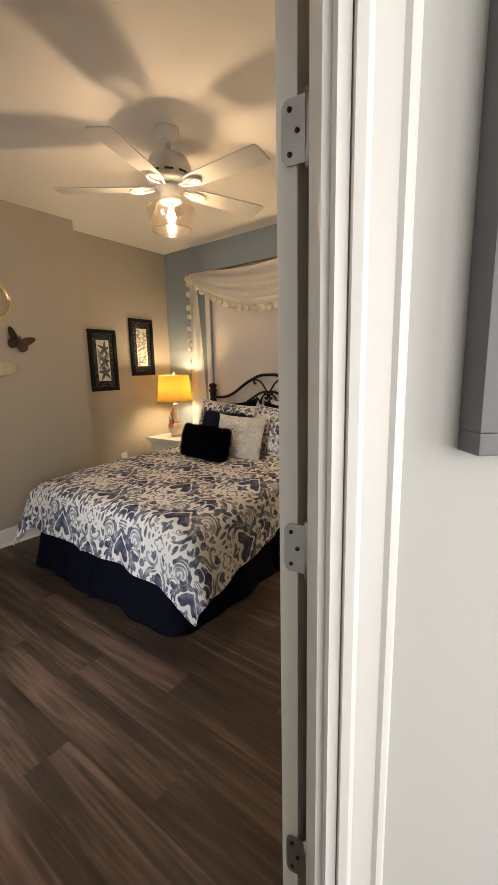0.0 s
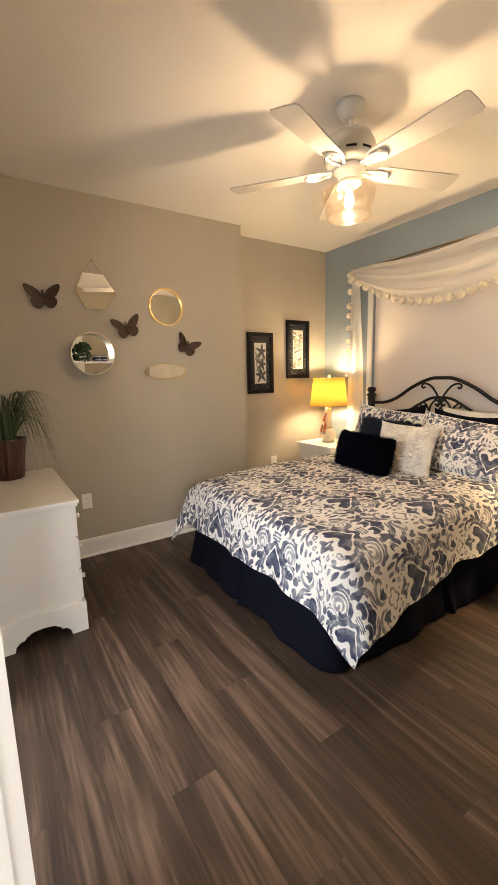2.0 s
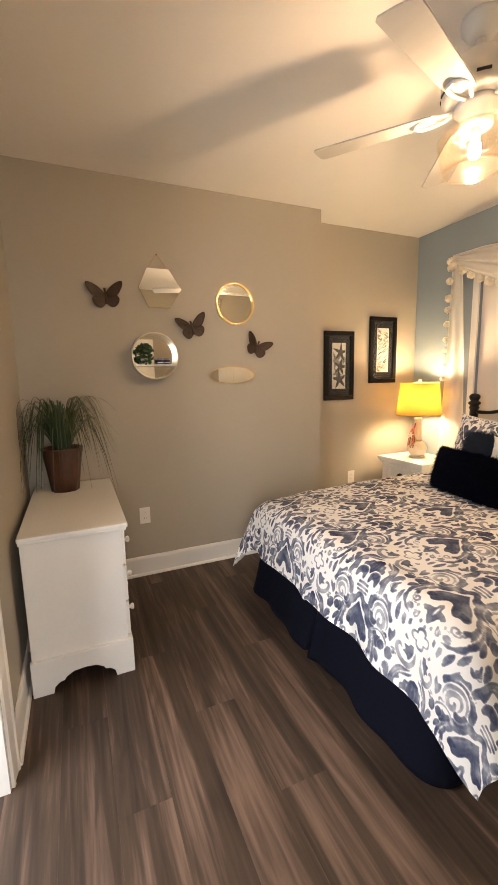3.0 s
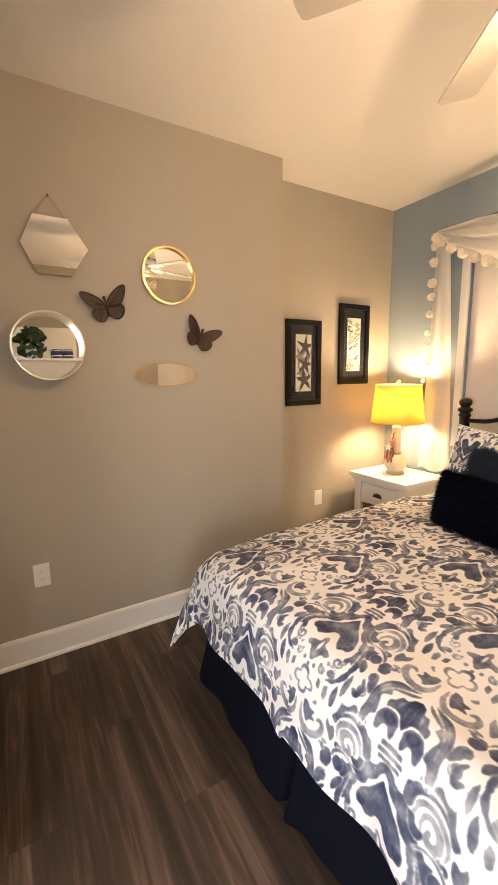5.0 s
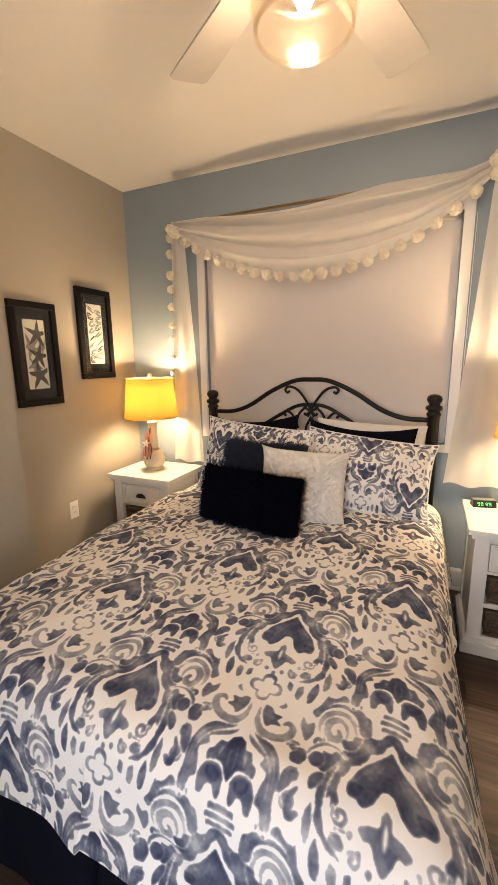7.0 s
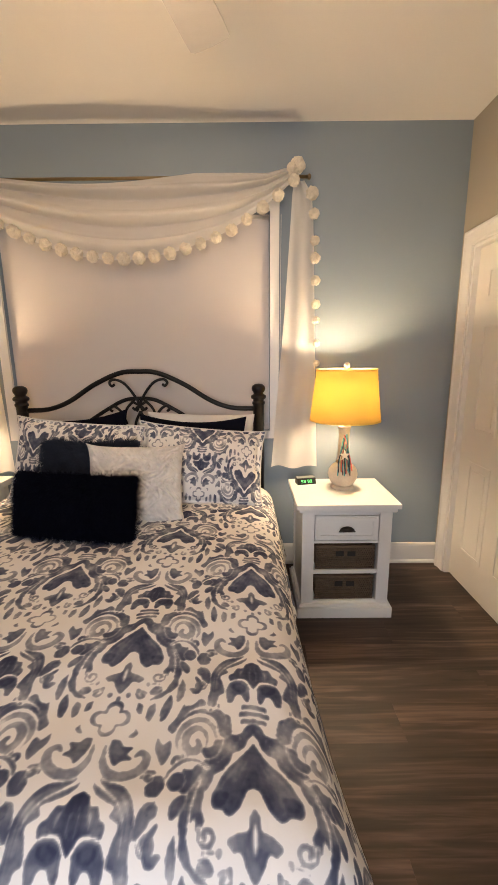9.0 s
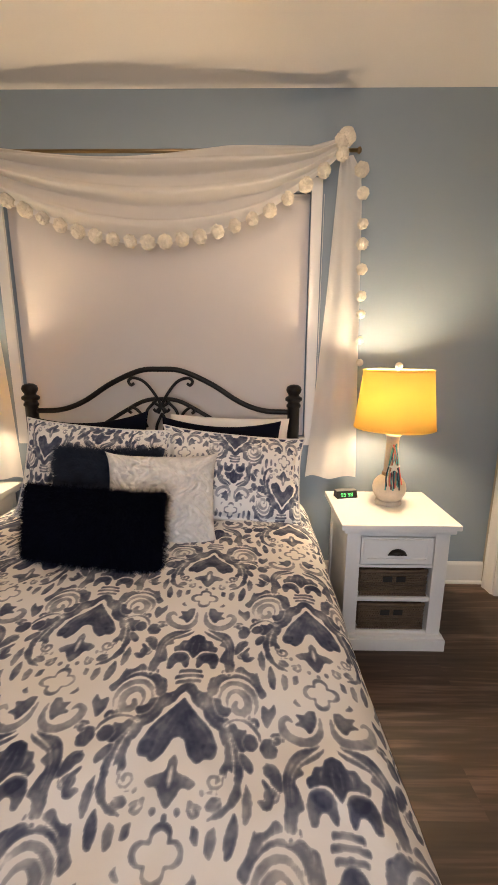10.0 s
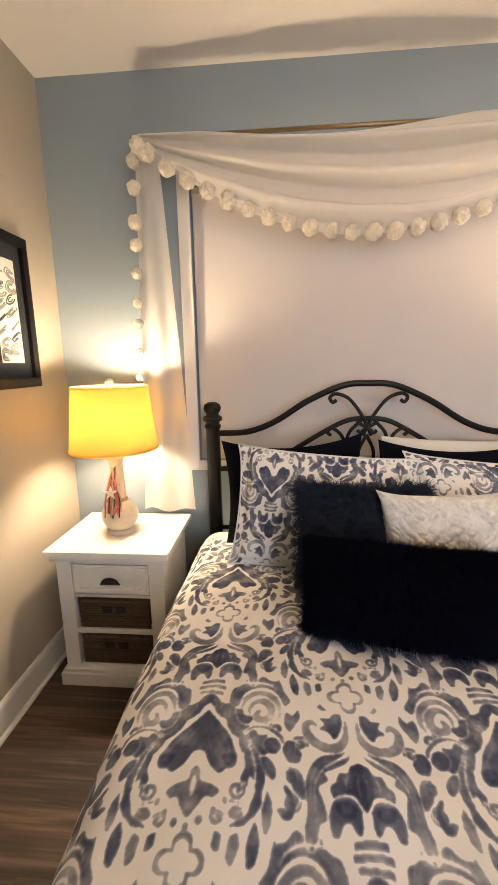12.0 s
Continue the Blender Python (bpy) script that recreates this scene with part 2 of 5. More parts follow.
ROPE = surface("tan_cord", (0.42, 0.30, 0.17), 0.8, 0.2)


# ---- mesh helpers ----
def mesh_of(name, bm, mat, smooth=False):
    bmesh.ops.recalc_face_normals(bm, faces=bm.faces[:])
    me = bpy.data.meshes.new(name)
    bm.to_mesh(me)
    bm.free()
    if mat:
        me.materials.append(mat)
    if smooth:
        for p in me.polygons:
            p.use_smooth = True
    return me


def part(name, bm, mat, parent=None, label="", smooth=False, m=None):
    ob = new(name, mesh_of(name, bm, mat, smooth))
    if parent:
        ob.parent = parent
    if m is not None:
        ob.matrix_local = m
    return tagged(ob, label)


def thing(name, m, label, category, group=""):
    ob = new(name)
    ob.empty_display_size = 0.05
    ob.matrix_world = m
    return tagged(ob, label, category, group)


def setting(name, bm, mat, label="", smooth=False, m=None):
    ob = part(name, bm, mat, None, label, smooth, m)
    return tagged(ob, label, name.split("_")[0], "", "structure")


def box(bm, x0, x1, y0, y1, z0, z1, bevel=0.0, m=None):
    v = bmesh.ops.create_cube(bm, size=1.0)["verts"]
    for p in v:
        p.co = Vector((x0 + (p.co.x + 0.5) * (x1 - x0), y0 + (p.co.y + 0.5) * (y1 - y0), z0 + (p.co.z + 0.5) * (z1 - z0)))
    if m is not None:
        for p in v:
            p.co = m @ p.co
    if bevel:
        es = list({e for p in v for e in p.link_edges})
        bmesh.ops.bevel(bm, geom=es, offset=bevel, segments=2, affect="EDGES", profile=0.7)
    return bm


def local(bm, m):
    for v in bm.verts:
        v.co = m @ v.co
    return bm


def boxed(*a, **k):
    return box(bmesh.new(), *a, **k)


def lathe(profile, n=32, bm=None, at=(0, 0, 0), cap=True):
    bm = bm or bmesh.new()
    rings = []
    for r, z in profile:
        rings.append([bm.verts.new((at[0] + r * math.cos(2 * math.pi * i / n), at[1] + r * math.sin(2 * math.pi * i / n), at[2] + z)) for i in range(n)])
    for a, b in zip(rings, rings[1:]):
        for i in range(n):
            bm.faces.new((a[i], a[(i + 1) % n], b[(i + 1) % n], b[i]))
    if cap:
        for ring in (rings[0], rings[-1]):
            if (ring[0].co - ring[n // 2].co).length > 1e-5:
                bm.faces.new(ring)
    return bm


def spline(points, n=8):
    """A smooth line through points."""
    p = [Vector(q) for q in points]
    p = [2 * p[0] - p[1]] + p + [2 * p[-1] - p[-2]]
    out = []
    for a, b, c, d in zip(p, p[1:], p[2:], p[3:]):
        for k in range(n):
            s = k / n
            out.append(0.5 * ((2 * b) + (c - a) * s + (2 * a - 5 * b + 4 * c - d) * s * s + (3 * b - a - 3 * c + d) * s ** 3))
    return out + [p[-2]]


def tube(points, r, n=8, bm=None, taper=None):
    bm = bm or bmesh.new()
    pts = [Vector(p) for p in points]
    rings, up = [], None
    for i, p in enumerate(pts):
        d = (pts[min(i + 1, len(pts) - 1)] - pts[max(i - 1, 0)]).normalized()
        if up is None:
            up = Vector((0, 0, 1)) if abs(d.z) < 0.9 else Vector((1, 0, 0))
        s = d.cross(up).normalized()
        up = s.cross(d).normalized()
        rr = r * (taper[0] + (taper[1] - taper[0]) * i / (len(pts) - 1)) if taper else r
        rings.append([bm.verts.new(p + rr * (math.cos(2 * math.pi * k / n) * s + math.sin(2 * math.pi * k / n) * up)) for k in range(n)])
    for a, b in zip(rings, rings[1:]):
        for k in range(n):
            bm.faces.new((a[k], a[(k + 1) % n], b[(k + 1) % n], b[k]))
    bm.faces.new(rings[0])
    bm.faces.new(rings[-1])
    return bm


def slab(outline, z0, z1, bm=None, m=None):
    """A flat piece with a given outline (x, y), from z0 to z1."""
    bm = bm or bmesh.new()
    m = m or Matrix()
    a = [bm.verts.new(m @ Vector((x, y, z0))) for x, y in outline]
    b = [bm.verts.new(m @ Vector((x, y, z1))) for x, y in outline]
    bm.faces.new(a[::-1])
    bm.faces.new(b)
    for i in range(len(a)):
        j = (i + 1) % len(a)
        bm.faces.new((a[i], a[j], b[j], b[i]))
    return bm


def ring(bm, rx, ry, w, d0, d1, n=64, m=None):
    """A flat hoop in the local xz plane, from depth d0 to d1 along y."""
    m = m or Matrix()
    rows = []
    for k in range(n):
        c, s = math.cos(2 * math.pi * k / n), math.sin(2 * math.pi * k / n)
        rows.append([bm.verts.new(m @ Vector(q)) for q in (((rx - w) * c, d0, (ry - w) * s), (rx * c, d0, ry * s), (rx * c, d1, ry * s), ((rx - w) * c, d1, (ry - w) * s))])
    for k in range(n):
        a, b = rows[k], rows[(k + 1) % n]
        for i in range(4):
            bm.faces.new((a[i], a[(i + 1) % 4], b[(i + 1) % 4], b[i]))
    return bm


def grid_mesh(name, P, mat, ink=None, smooth=True):
    """A mesh from an array of places, rows by columns."""
    nr, nc = P.shape[:2]
    idx = np.arange(nr * nc).reshape(nr, nc)
    q = np.stack([idx[:-1, :-1], idx[:-1, 1:], idx[1:, 1:], idx[1:, :-1]], -1).reshape(-1, 4)
    me = bpy.data.meshes.new(name)
    me.vertices.add(nr * nc)
    me.vertices.foreach_set("co", P.reshape(-1).astype(np.float32))
    me.loops.add(q.size)
    me.loops.foreach_set("vertex_index", q.reshape(-1).astype(np.int32))
    me.polygons.add(len(q))
    me.polygons.foreach_set("loop_start", (np.arange(len(q)) * 4).astype(np.int32))
    me.update(calc_edges=True)
    if smooth:
        me.polygons.foreach_set("use_smooth", np.ones(len(q), bool))
    if ink is not None:
        me.attributes.new("ink", "FLOAT", "POINT").data.foreach_set("value", ink.reshape(-1).astype(np.float32))
    me.materials.append(mat)
    return me


# ---- shell of the room ----
T = 0.12
b = boxed(XA - T, XA, STEP, T, 0, H)
setting("wall_alcove", b, TAUPE, "warm taupe painted alcove wall")
b = boxed(XA - T, XW, YS - T, STEP, 0, H)
setting("wall_west", b, TAUPE, "taupe painted wall hung with small mirrors")
WX0, WX1, WZ0, WZ1 = 0.690, 2.338, 0.95, 2.27
b = bmesh.new()
box(b, XA, WX0, 0, T, 0, H), box(b, WX1, XE + T, 0, T, 0, H)
box(b, WX0, WX1, 0, T, 0, WZ0), box(b, WX0, WX1, 0, T, WZ1, H)
setting("wall_north", b, BLUE, "blue-grey painted wall behind the bed")
CD0, CD1, DH = -0.95, -0.135, 2.04   # side door in the east wall
b = bmesh.new()
box(b, XE, XE + T, CD1, 0, 0, H), box(b, XE, XE + T, -2.834, CD0, 0, H), box(b, XE, XE + T, CD0, CD1, DH, H)
setting("wall_east", b, TAUPE, "taupe painted wall with a white panel door")
SD0, SD1 = 1.67, 2.45
b = bmesh.new()
box(b, XW, SD0, YS - T, YS, 0, H), box(b, SD1, 2.745, YS - T, YS, 0, H), box(b, SD0, SD1, YS - T, YS, DH, H)
setting("wall_south", b, TAUPE, "taupe painted wall behind the dresser")
OW = 0.82                            # width of the entry
b = bmesh.new()
box(b, 0, 0.060, -T, 0, 0, H), box(b, -0.94, -OW, -T, 0, 0, H), box(b, -OW, 0, -T, 0, DH, H)
setting("wall_entry", b, TAUPE, "angled wall with the open entry", m=ENTRY)
# hall side skin of the angled wall, and the hall around it
b = bmesh.new()
box(b, 0, 2.3, -T - 0.012, -T - 0.002, 0, H), box(b, -1.2, -OW, -T - 0.012, -T - 0.002, 0, H), box(b, -OW, 0, -T - 0.012, -T - 0.002, DH, H)
setting("wall_hall_near", b, HALLW, "off-white hall wall with a framed print", m=ENTRY)
b = bmesh.new()
box(b, 2.3, 2.42, -2.6, -2.45, 0, H), box(b, 2.3, 2.42, -1.35, 0, 0, H), box(b, 2.3, 2.42, -2.45, -1.35, 0, 0.3), box(b, 2.3, 2.42, -2.45, -1.35, 2.4, H)
setting("wall_hall_side", b, HALLW, "off-white hall wall", m=ENTRY)
b = boxed(-1.32, -1.2, -2.6, -T - 0.012, 0, H)
setting("wall_hall_end", b, HALLW, "off-white hall wall", m=ENTRY)
b = bmesh.new()
box(b, -1.2, 0.2, -2.6, -2.48, 0, H), box(b, 1.6, 2.3, -2.6, -2.48, 0, H)
box(b, 0.2, 1.6, -2.6, -2.48, 0, 0.5), box(b, 0.2, 1.6, -2.6, -2.48, 2.3, H)
setting("wall_hall_far", b, HALLW, "off-white hall wall with a wide window", m=ENTRY)
hw = ENTRY @ look((0.90, -2.50, 1.4), (0.6, 0, 1.3))
area_lamp("hall_window_daylight", hw, 1.3, 1.75, 42.0, (1.0, 0.98, 0.95))
area_lamp("hall_side_window_daylight", ENTRY @ look((2.28, -1.90, 1.35), (0.3, -0.9, 1.2)), 1.0, 2.05, 40.0, (1.0, 0.98, 0.95))
b = boxed(-0.4, 6.5, -7.0, 0.4, H, H + 0.1)
setting("ceiling", b, CEIL, "smooth off-white painted ceiling")
b = boxed(-0.4, 6.5, -7.0, 0.4, -0.1, -0.012)
floor = setting("floor", b, SUB, "grey-brown wood-look plank floor")


def baseboard(name, p, q, h=0.145, room=1):
    """A baseboard with a rounded top and a quarter-round shoe, from p to q along a wall face on its left."""
    p, q = Vector((*p, 0)), Vector((*q, 0))
    d = (q - p).normalized()
    n = Vector((-d.y, d.x, 0))
    prof = [(0, 0), (0.026, 0), (0.026, 0.008), (0.022, 0.016), (0.014, 0.020), (0.014, h - 0.02), (0.011, h - 0.008), (0.006, h), (0, h)]
    b = bmesh.new()
    a = [b.verts.new(p + n * u + Vector((0, 0, z))) for u, z in prof]
    c = [b.verts.new(q + n * u + Vector((0, 0, z))) for u, z in prof]
    for i in range(len(prof)):
        j = (i + 1) % len(prof)
        b.faces.new((a[i], a[j], c[j], c[i]))
    b.faces.new(a), b.faces.new(c[::-1])
    return setting(name, b, TRIM, "white painted baseboard with a shoe moulding")


baseboard("baseboard_west", (XW, STEP), (XW, YS))
baseboard("baseboard_alcove", (XA, -0.015), (XA, STEP))
baseboard("baseboard_step", (XA + 0.015, STEP), (XW, STEP))
baseboard("baseboard_north", (XE, 0), (XA, 0))
baseboard("baseboard_east", (XE, -2.80), (XE, CD0 - 0.09))
baseboard("baseboard_south", (XW + 0.015, YS), (SD0 - 0.085, YS))


def casing_boards(w, h, wide, side=1):
    """Three mitred, moulded boards round an opening of width w and height h, in local xz, proud along -y."""
    prof = [(0.0, 0.0), (0.0, 0.010), (0.012, 0.013), (0.020, 0.009), (wide * 0.72, 0.014), (wide * 0.8, 0.020), (wide - 0.006, 0.020), (wide, 0.014), (wide, 0.0)]
    boards = []
    lines = (((0, 0), (0, h), (-1, 0), (-1, 1)), ((0, h), (w, h), (-1, 1), (1, 1)), ((w, h), (w, 0), (1, 1), (1, 0)))
    for (x0, z0), (x1, z1), o0, o1 in lines:
        b = bmesh.new()
        a = [b.verts.new((x0 + o0[0] * u, -d, z0 + o0[1] * u)) for u, d in prof]
        c = [b.verts.new((x1 + o1[0] * u, -d, z1 + o1[1] * u)) for u, d in prof]
        for i in range(len(prof)):
            j = (i + 1) % len(prof)
            b.faces.new((a[i], a[j], c[j], c[i]))
        b.faces.new(a), b.faces.new(c[::-1])
        boards.append(b)
    return boards


def door_leaf(parent, w, h, t=0.035):
    """A six-panel door leaf in local xz, thickness along y."""
    b = boxed(0, w, 0, t, 0.008, h, bevel=0.002)
    leaf = part("leaf", b, DOORP, parent)
    cw = (w - 0.33) / 2
    for z0, z1 in ((0.22, 0.80), (0.98, 1.60), (1.72, h - 0.12)):
        for x0 in (0.11, 0.22 + cw):
            for y, s in ((0, -1), (t, 1)):
                f = bmesh.new()
                lo, hi = sorted((y, y + s * 0.006))
                box(f, x0, x0 + cw, lo, hi, z0, z0 + 0.022), box(f, x0, x0 + cw, lo, hi, z1 - 0.022, z1)
                box(f, x0, x0 + 0.022, lo, hi, z0 + 0.022, z1 - 0.022), box(f, x0 + cw - 0.022, x0 + cw, lo, hi, z0 + 0.022, z1 - 0.022)
                part("panel_moulding", f, DOORP, leaf)
                g = boxed(x0 + 0.045, x0 + cw - 0.045, *sorted((y, y + s * 0.005)), z0 + 0.045, z1 - 0.045, bevel=0.004)
                part("panel", g, DOORP, leaf)
    return leaf


def hinge(parent, m, turns):
    """A three-knuckle butt hinge with round-cornered leaves, local x across, z up."""
    h = part("hinge", tube([(0, 0, z) for z in (-0.052, -0.017, 0.017, 0.052)], 0.006, 12), STEEL, parent, "satin nickel hinge", True, m)
    for turn in turns:
        s = 1
        T3 = Matrix.Rotation(radians(turn), 4, "Z")
        o = []
        for cx, cz, a0 in ((0.030, 0.032, 0), (0.030, -0.032, -90)):
            for k in range(5):
                a = radians(90 - a0 - 22.5 * k) if a0 == 0 else radians(-22.5 * k)
                o.append((cx + 0.013 * math.cos(a), cz + 0.013 * math.sin(a)))
        o = [(0.004, 0.045)] + o + [(0.004, -0.045)]
        yield_m = Matrix(((s, 0, 0, 0), (0, 0, 1, 0.0), (0, 1, 0, 0), (0, 0, 0, 1)))
        b = local(slab(o, -0.0015, 0.0015, m=yield_m), T3)
        leafp = part("hinge_leaf", b, STEEL, h)
        for sx, sz in ((0.030, 0.030), (0.018, 0.0), (0.030, -0.030)):
            d = lathe([(0.0, 0.0), (0.0042, 0.0), (0.0036, 0.0022), (0.0, 0.0026)], 10)
            for v in d.verts:
                v.co = T3 @ Vector((s * sx + v.co.x, 0.0015 + v.co.z, sz + v.co.y))
            part("screw", d, BRONZE, h, "", True)
    return h


# side door in the east wall, shut
EAST = Matrix(((0, 1, 0, XE), (-1, 0, 0, CD1), (0, 0, 1, 0), (0, 0, 0, 1)))
d1 = thing("door_1", EAST, "white six-panel door, shut, in moulded white casing", "door")
d1["kind"] = "structure"
for b in casing_boards(CD1 - CD0, DH, 0.088):
    part("casing", b, TRIM, d1)
b = bmesh.new()
w = CD1 - CD0
box(b, 0.0, 0.018, 0.001, T, 0, DH), box(b, w - 0.018, w, 0.001, T, 0, DH), box(b, 0.018, w - 0.018, 0.001, T, DH - 0.018, DH)
part("jamb", b, TRIM, d1)
lf = door_leaf(d1, w - 0.042, DH - 0.022)
lf.location = (0.021, 0.03, 0)

# open doorway in the south wall
SOUTH = Matrix(((-1, 0, 0, SD1), (0, -1, 0, YS), (0, 0, 1, 0), (0, 0, 0, 1)))
d2 = thing("door_2", SOUTH, "open doorway with white casing beside the dresser", "door")
d2["kind"] = "structure"
for b in casing_boards(SD1 - SD0, DH, 0.088):
    part("casing", b, TRIM, d2)
b = bmesh.new()
w = SD1 - SD0
box(b, 0.0, 0.018, 0.001, T, 0, DH), box(b, w - 0.018, w, 0.001, T, 0, DH), box(b, 0.018, w - 0.018, 0.001, T, DH - 0.018, DH)
part("jamb", b, TRIM, d2)
# plain side room behind it, lit by its window and an added east lamp
AX0, AX1, AY0, AY1 = 0.75, 2.42, -5.2, YS - T
b = boxed(AX0 - T, AX0, AY0 - T, AY1, 0, H)
setting("wall_side_room_west", b, HALLW, "plain off-white wall")
b = bmesh.new()
box(b, AX1, AX1 + 0.06, AY1 - 0.35, AY1, 0, H), box(b, AX1, AX1 + T, AY0 - T, -4.95, 0, H)
box(b, AX1, AX1 + T, -4.95, AY1 - 0.35, 0, 0.6), box(b, AX1, AX1 + T, -4.95, AY1 - 0.35, 2.3, H)
setting("wall_side_room_east", b, HALLW, "plain off-white wall with an opening for an added daylight lamp")
b = bmesh.new()
box(b, AX0, 1.3, AY0 - T, AY0, 0, H), box(b, 2.3, AX1, AY0 - T, AY0, 0, H)
box(b, 1.3, 2.3, AY0 - T, AY0, 0, 0.6), box(b, 1.3, 2.3, AY0 - T, AY0, 2.3, H)
setting("wall_side_room_south", b, HALLW, "plain off-white wall with an opening for an added daylight lamp")
area_lamp("side_room_window_daylight", look((1.80, AY0 + 0.02, 1.45), (1.75, -3.0, 0.9)), 0.95, 1.6, 31.0, (0.92, 0.96, 1.0))
# Added lamp with no real window: slants daylight north-west through the doorway.
area_lamp("side_room_east_added_daylight", look((AX1 - 0.01, -4.45, 1.45), (1.3, -3.2, 0.9)), 0.9, 1.6, 29.0, (0.92, 0.96, 1.0))

# entry: jambs, casings, and the door swung back into the room
d3 = thing("door_3", ENTRY, "white entry door swung wide open on nickel hinges", "door")
d3["kind"] = "structure"
b = bmesh.new()
box(b, -0.018, -0.002, -T - 0.012, 0, 0, DH), box(b, -OW + 0.002, -OW + 0.018, -T - 0.012, 0, 0, DH), box(b, -OW + 0.018, -0.018, -T - 0.012, 0, DH - 0.018, DH - 0.002)
part("jamb", b, TRIM, d3)
b = bmesh.new()
box(b, -0.030, -0.018, -T + 0.01, -0.042, 0, DH - 0.018, bevel=0.002), box(b, -OW + 0.018, -OW + 0.030, -T + 0.01, -0.042, 0, DH - 0.018, bevel=0.002)
part("door_stop", b, TRIM, d3)
for b in casing_boards(OW, DH, 0.070):
    for v in b.verts:
        v.co.x -= OW
        v.co.y -= T + 0.012
    part("casing", b, TRIM, d3)
for b in casing_boards(OW, DH, 0.03):
    for v in b.verts:
        v.co.x -= OW
        v.co.y = -v.co.y
    part("casing", b, TRIM, d3)
OPEN = 122
leaf = door_leaf(d3, OW - 0.045, DH - 0.022)
# closed: the leaf runs from the hinge along -x; turned about the hinge pin into the room
leaf.matrix_local = pose(-0.016, 0.020, 0, 0, 0, 180 - OPEN) @ pose(0.005, 0.020, 0)
for z in (0.41, 1.095, 1.755):
    hinge(d3, pose(-0.016, 0.020, z), (270 - OPEN, -92))

# framed print in the hall
p = thing("framed_print", ENTRY @ pose(0.150, -T - 0.012, 1.30), "pale print in a deep grey frame on the hall wall", "picture")
b = bmesh.new()
box(b, 0, 0.62, -0.045, 0, 0, 0.028, bevel=0.002), box(b, 0, 0.62, -0.045, 0, 0.57, 0.598, bevel=0.002)
box(b, 0, 0.028, -0.045, 0, 0.028, 0.57, bevel=0.002), box(b, 0.592, 0.62, -0.045, 0, 0.028, 0.57, bevel=0.002)
part("frame", b, GREYF, p)
part("print", boxed(0.028, 0.592, -0.02, -0.004, 0.028, 0.57), CANVAS, p, "pale abstract print")

# window with its roller shade
win = thing("window_1", pose(0, 0, 0), "window with narrow white casing behind a lowered shade", "window")
win["kind"] = "structure"
b = bmesh.new()
box(b, WX0 - 0.056, WX0, -0.02, 0, WZ0 - 0.05, WZ1 + 0.056, bevel=0.003), box(b, WX1, WX1 + 0.056, -0.02, 0, WZ0 - 0.05, WZ1 + 0.056, bevel=0.003)
box(b, WX0, WX1, -0.02, 0, WZ1, WZ1 + 0.056, bevel=0.003), box(b, WX0, WX1, -0.02, 0, WZ0 - 0.05, WZ0, bevel=0.003)
part("casing", b, TRIM, win)
b = bmesh.new()
box(b, WX0, WX0 + 0.03, 0.06, 0.10, WZ0, WZ1), box(b, WX1 - 0.03, WX1, 0.06, 0.10, WZ0, WZ1)
box(b, WX0 + 0.03, WX1 - 0.03, 0.06, 0.10, WZ0, WZ0 + 0.03), box(b, WX0 + 0.03, WX1 - 0.03, 0.06, 0.10, WZ1 - 0.03, WZ1)
part("window_frame", b, TRIM, win)
part("pane", boxed(WX0 + 0.03, WX1 - 0.03, 0.078, 0.082, WZ0 + 0.03, WZ1 - 0.03), PANE, win)
rs = thing("roller_shade", pose(0, 0, 0), "plain blush roller shade, drawn down over the window", "window shade")
part("cloth", boxed(WX0 + 0.008, WX1 - 0.008, 0.020, 0.022, WZ0 + 0.01, WZ1 - 0.01), ROLLER, rs)
part("hem_bar", boxed(WX0 + 0.008, WX1 - 0.008, 0.014, 0.026, WZ0 + 0.004, WZ0 + 0.028, bevel=0.004), ROLLER, rs)
part("tube", tube([(WX0 + 0.004, 0.035, WZ1 - 0.03), (WX1 - 0.004, 0.035, WZ1 - 0.03)], 0.018, 12), ROLLER, rs, "", True)
part("pull_cord", tube([(WX1 + 0.066, -0.012, 2.25), (WX1 + 0.064, -0.014, 1.6), (WX1 + 0.066, -0.012, 1.1)], 0.002, 6), TRIM, rs)


# ---- the print: a mirrored scroll motif, repeated in half-drop columns ----
COLW, DROP = 0.360, 0.745       # column spacing and repeat of the print


def wobble(x, y, k):
    return np.sin(x * 7.1 * k + 1.3 * np.sin(y * 5.3 * k)) * np.sin(y * 6.3 * k + 1.7 * np.sin(x * 4.1 * k))


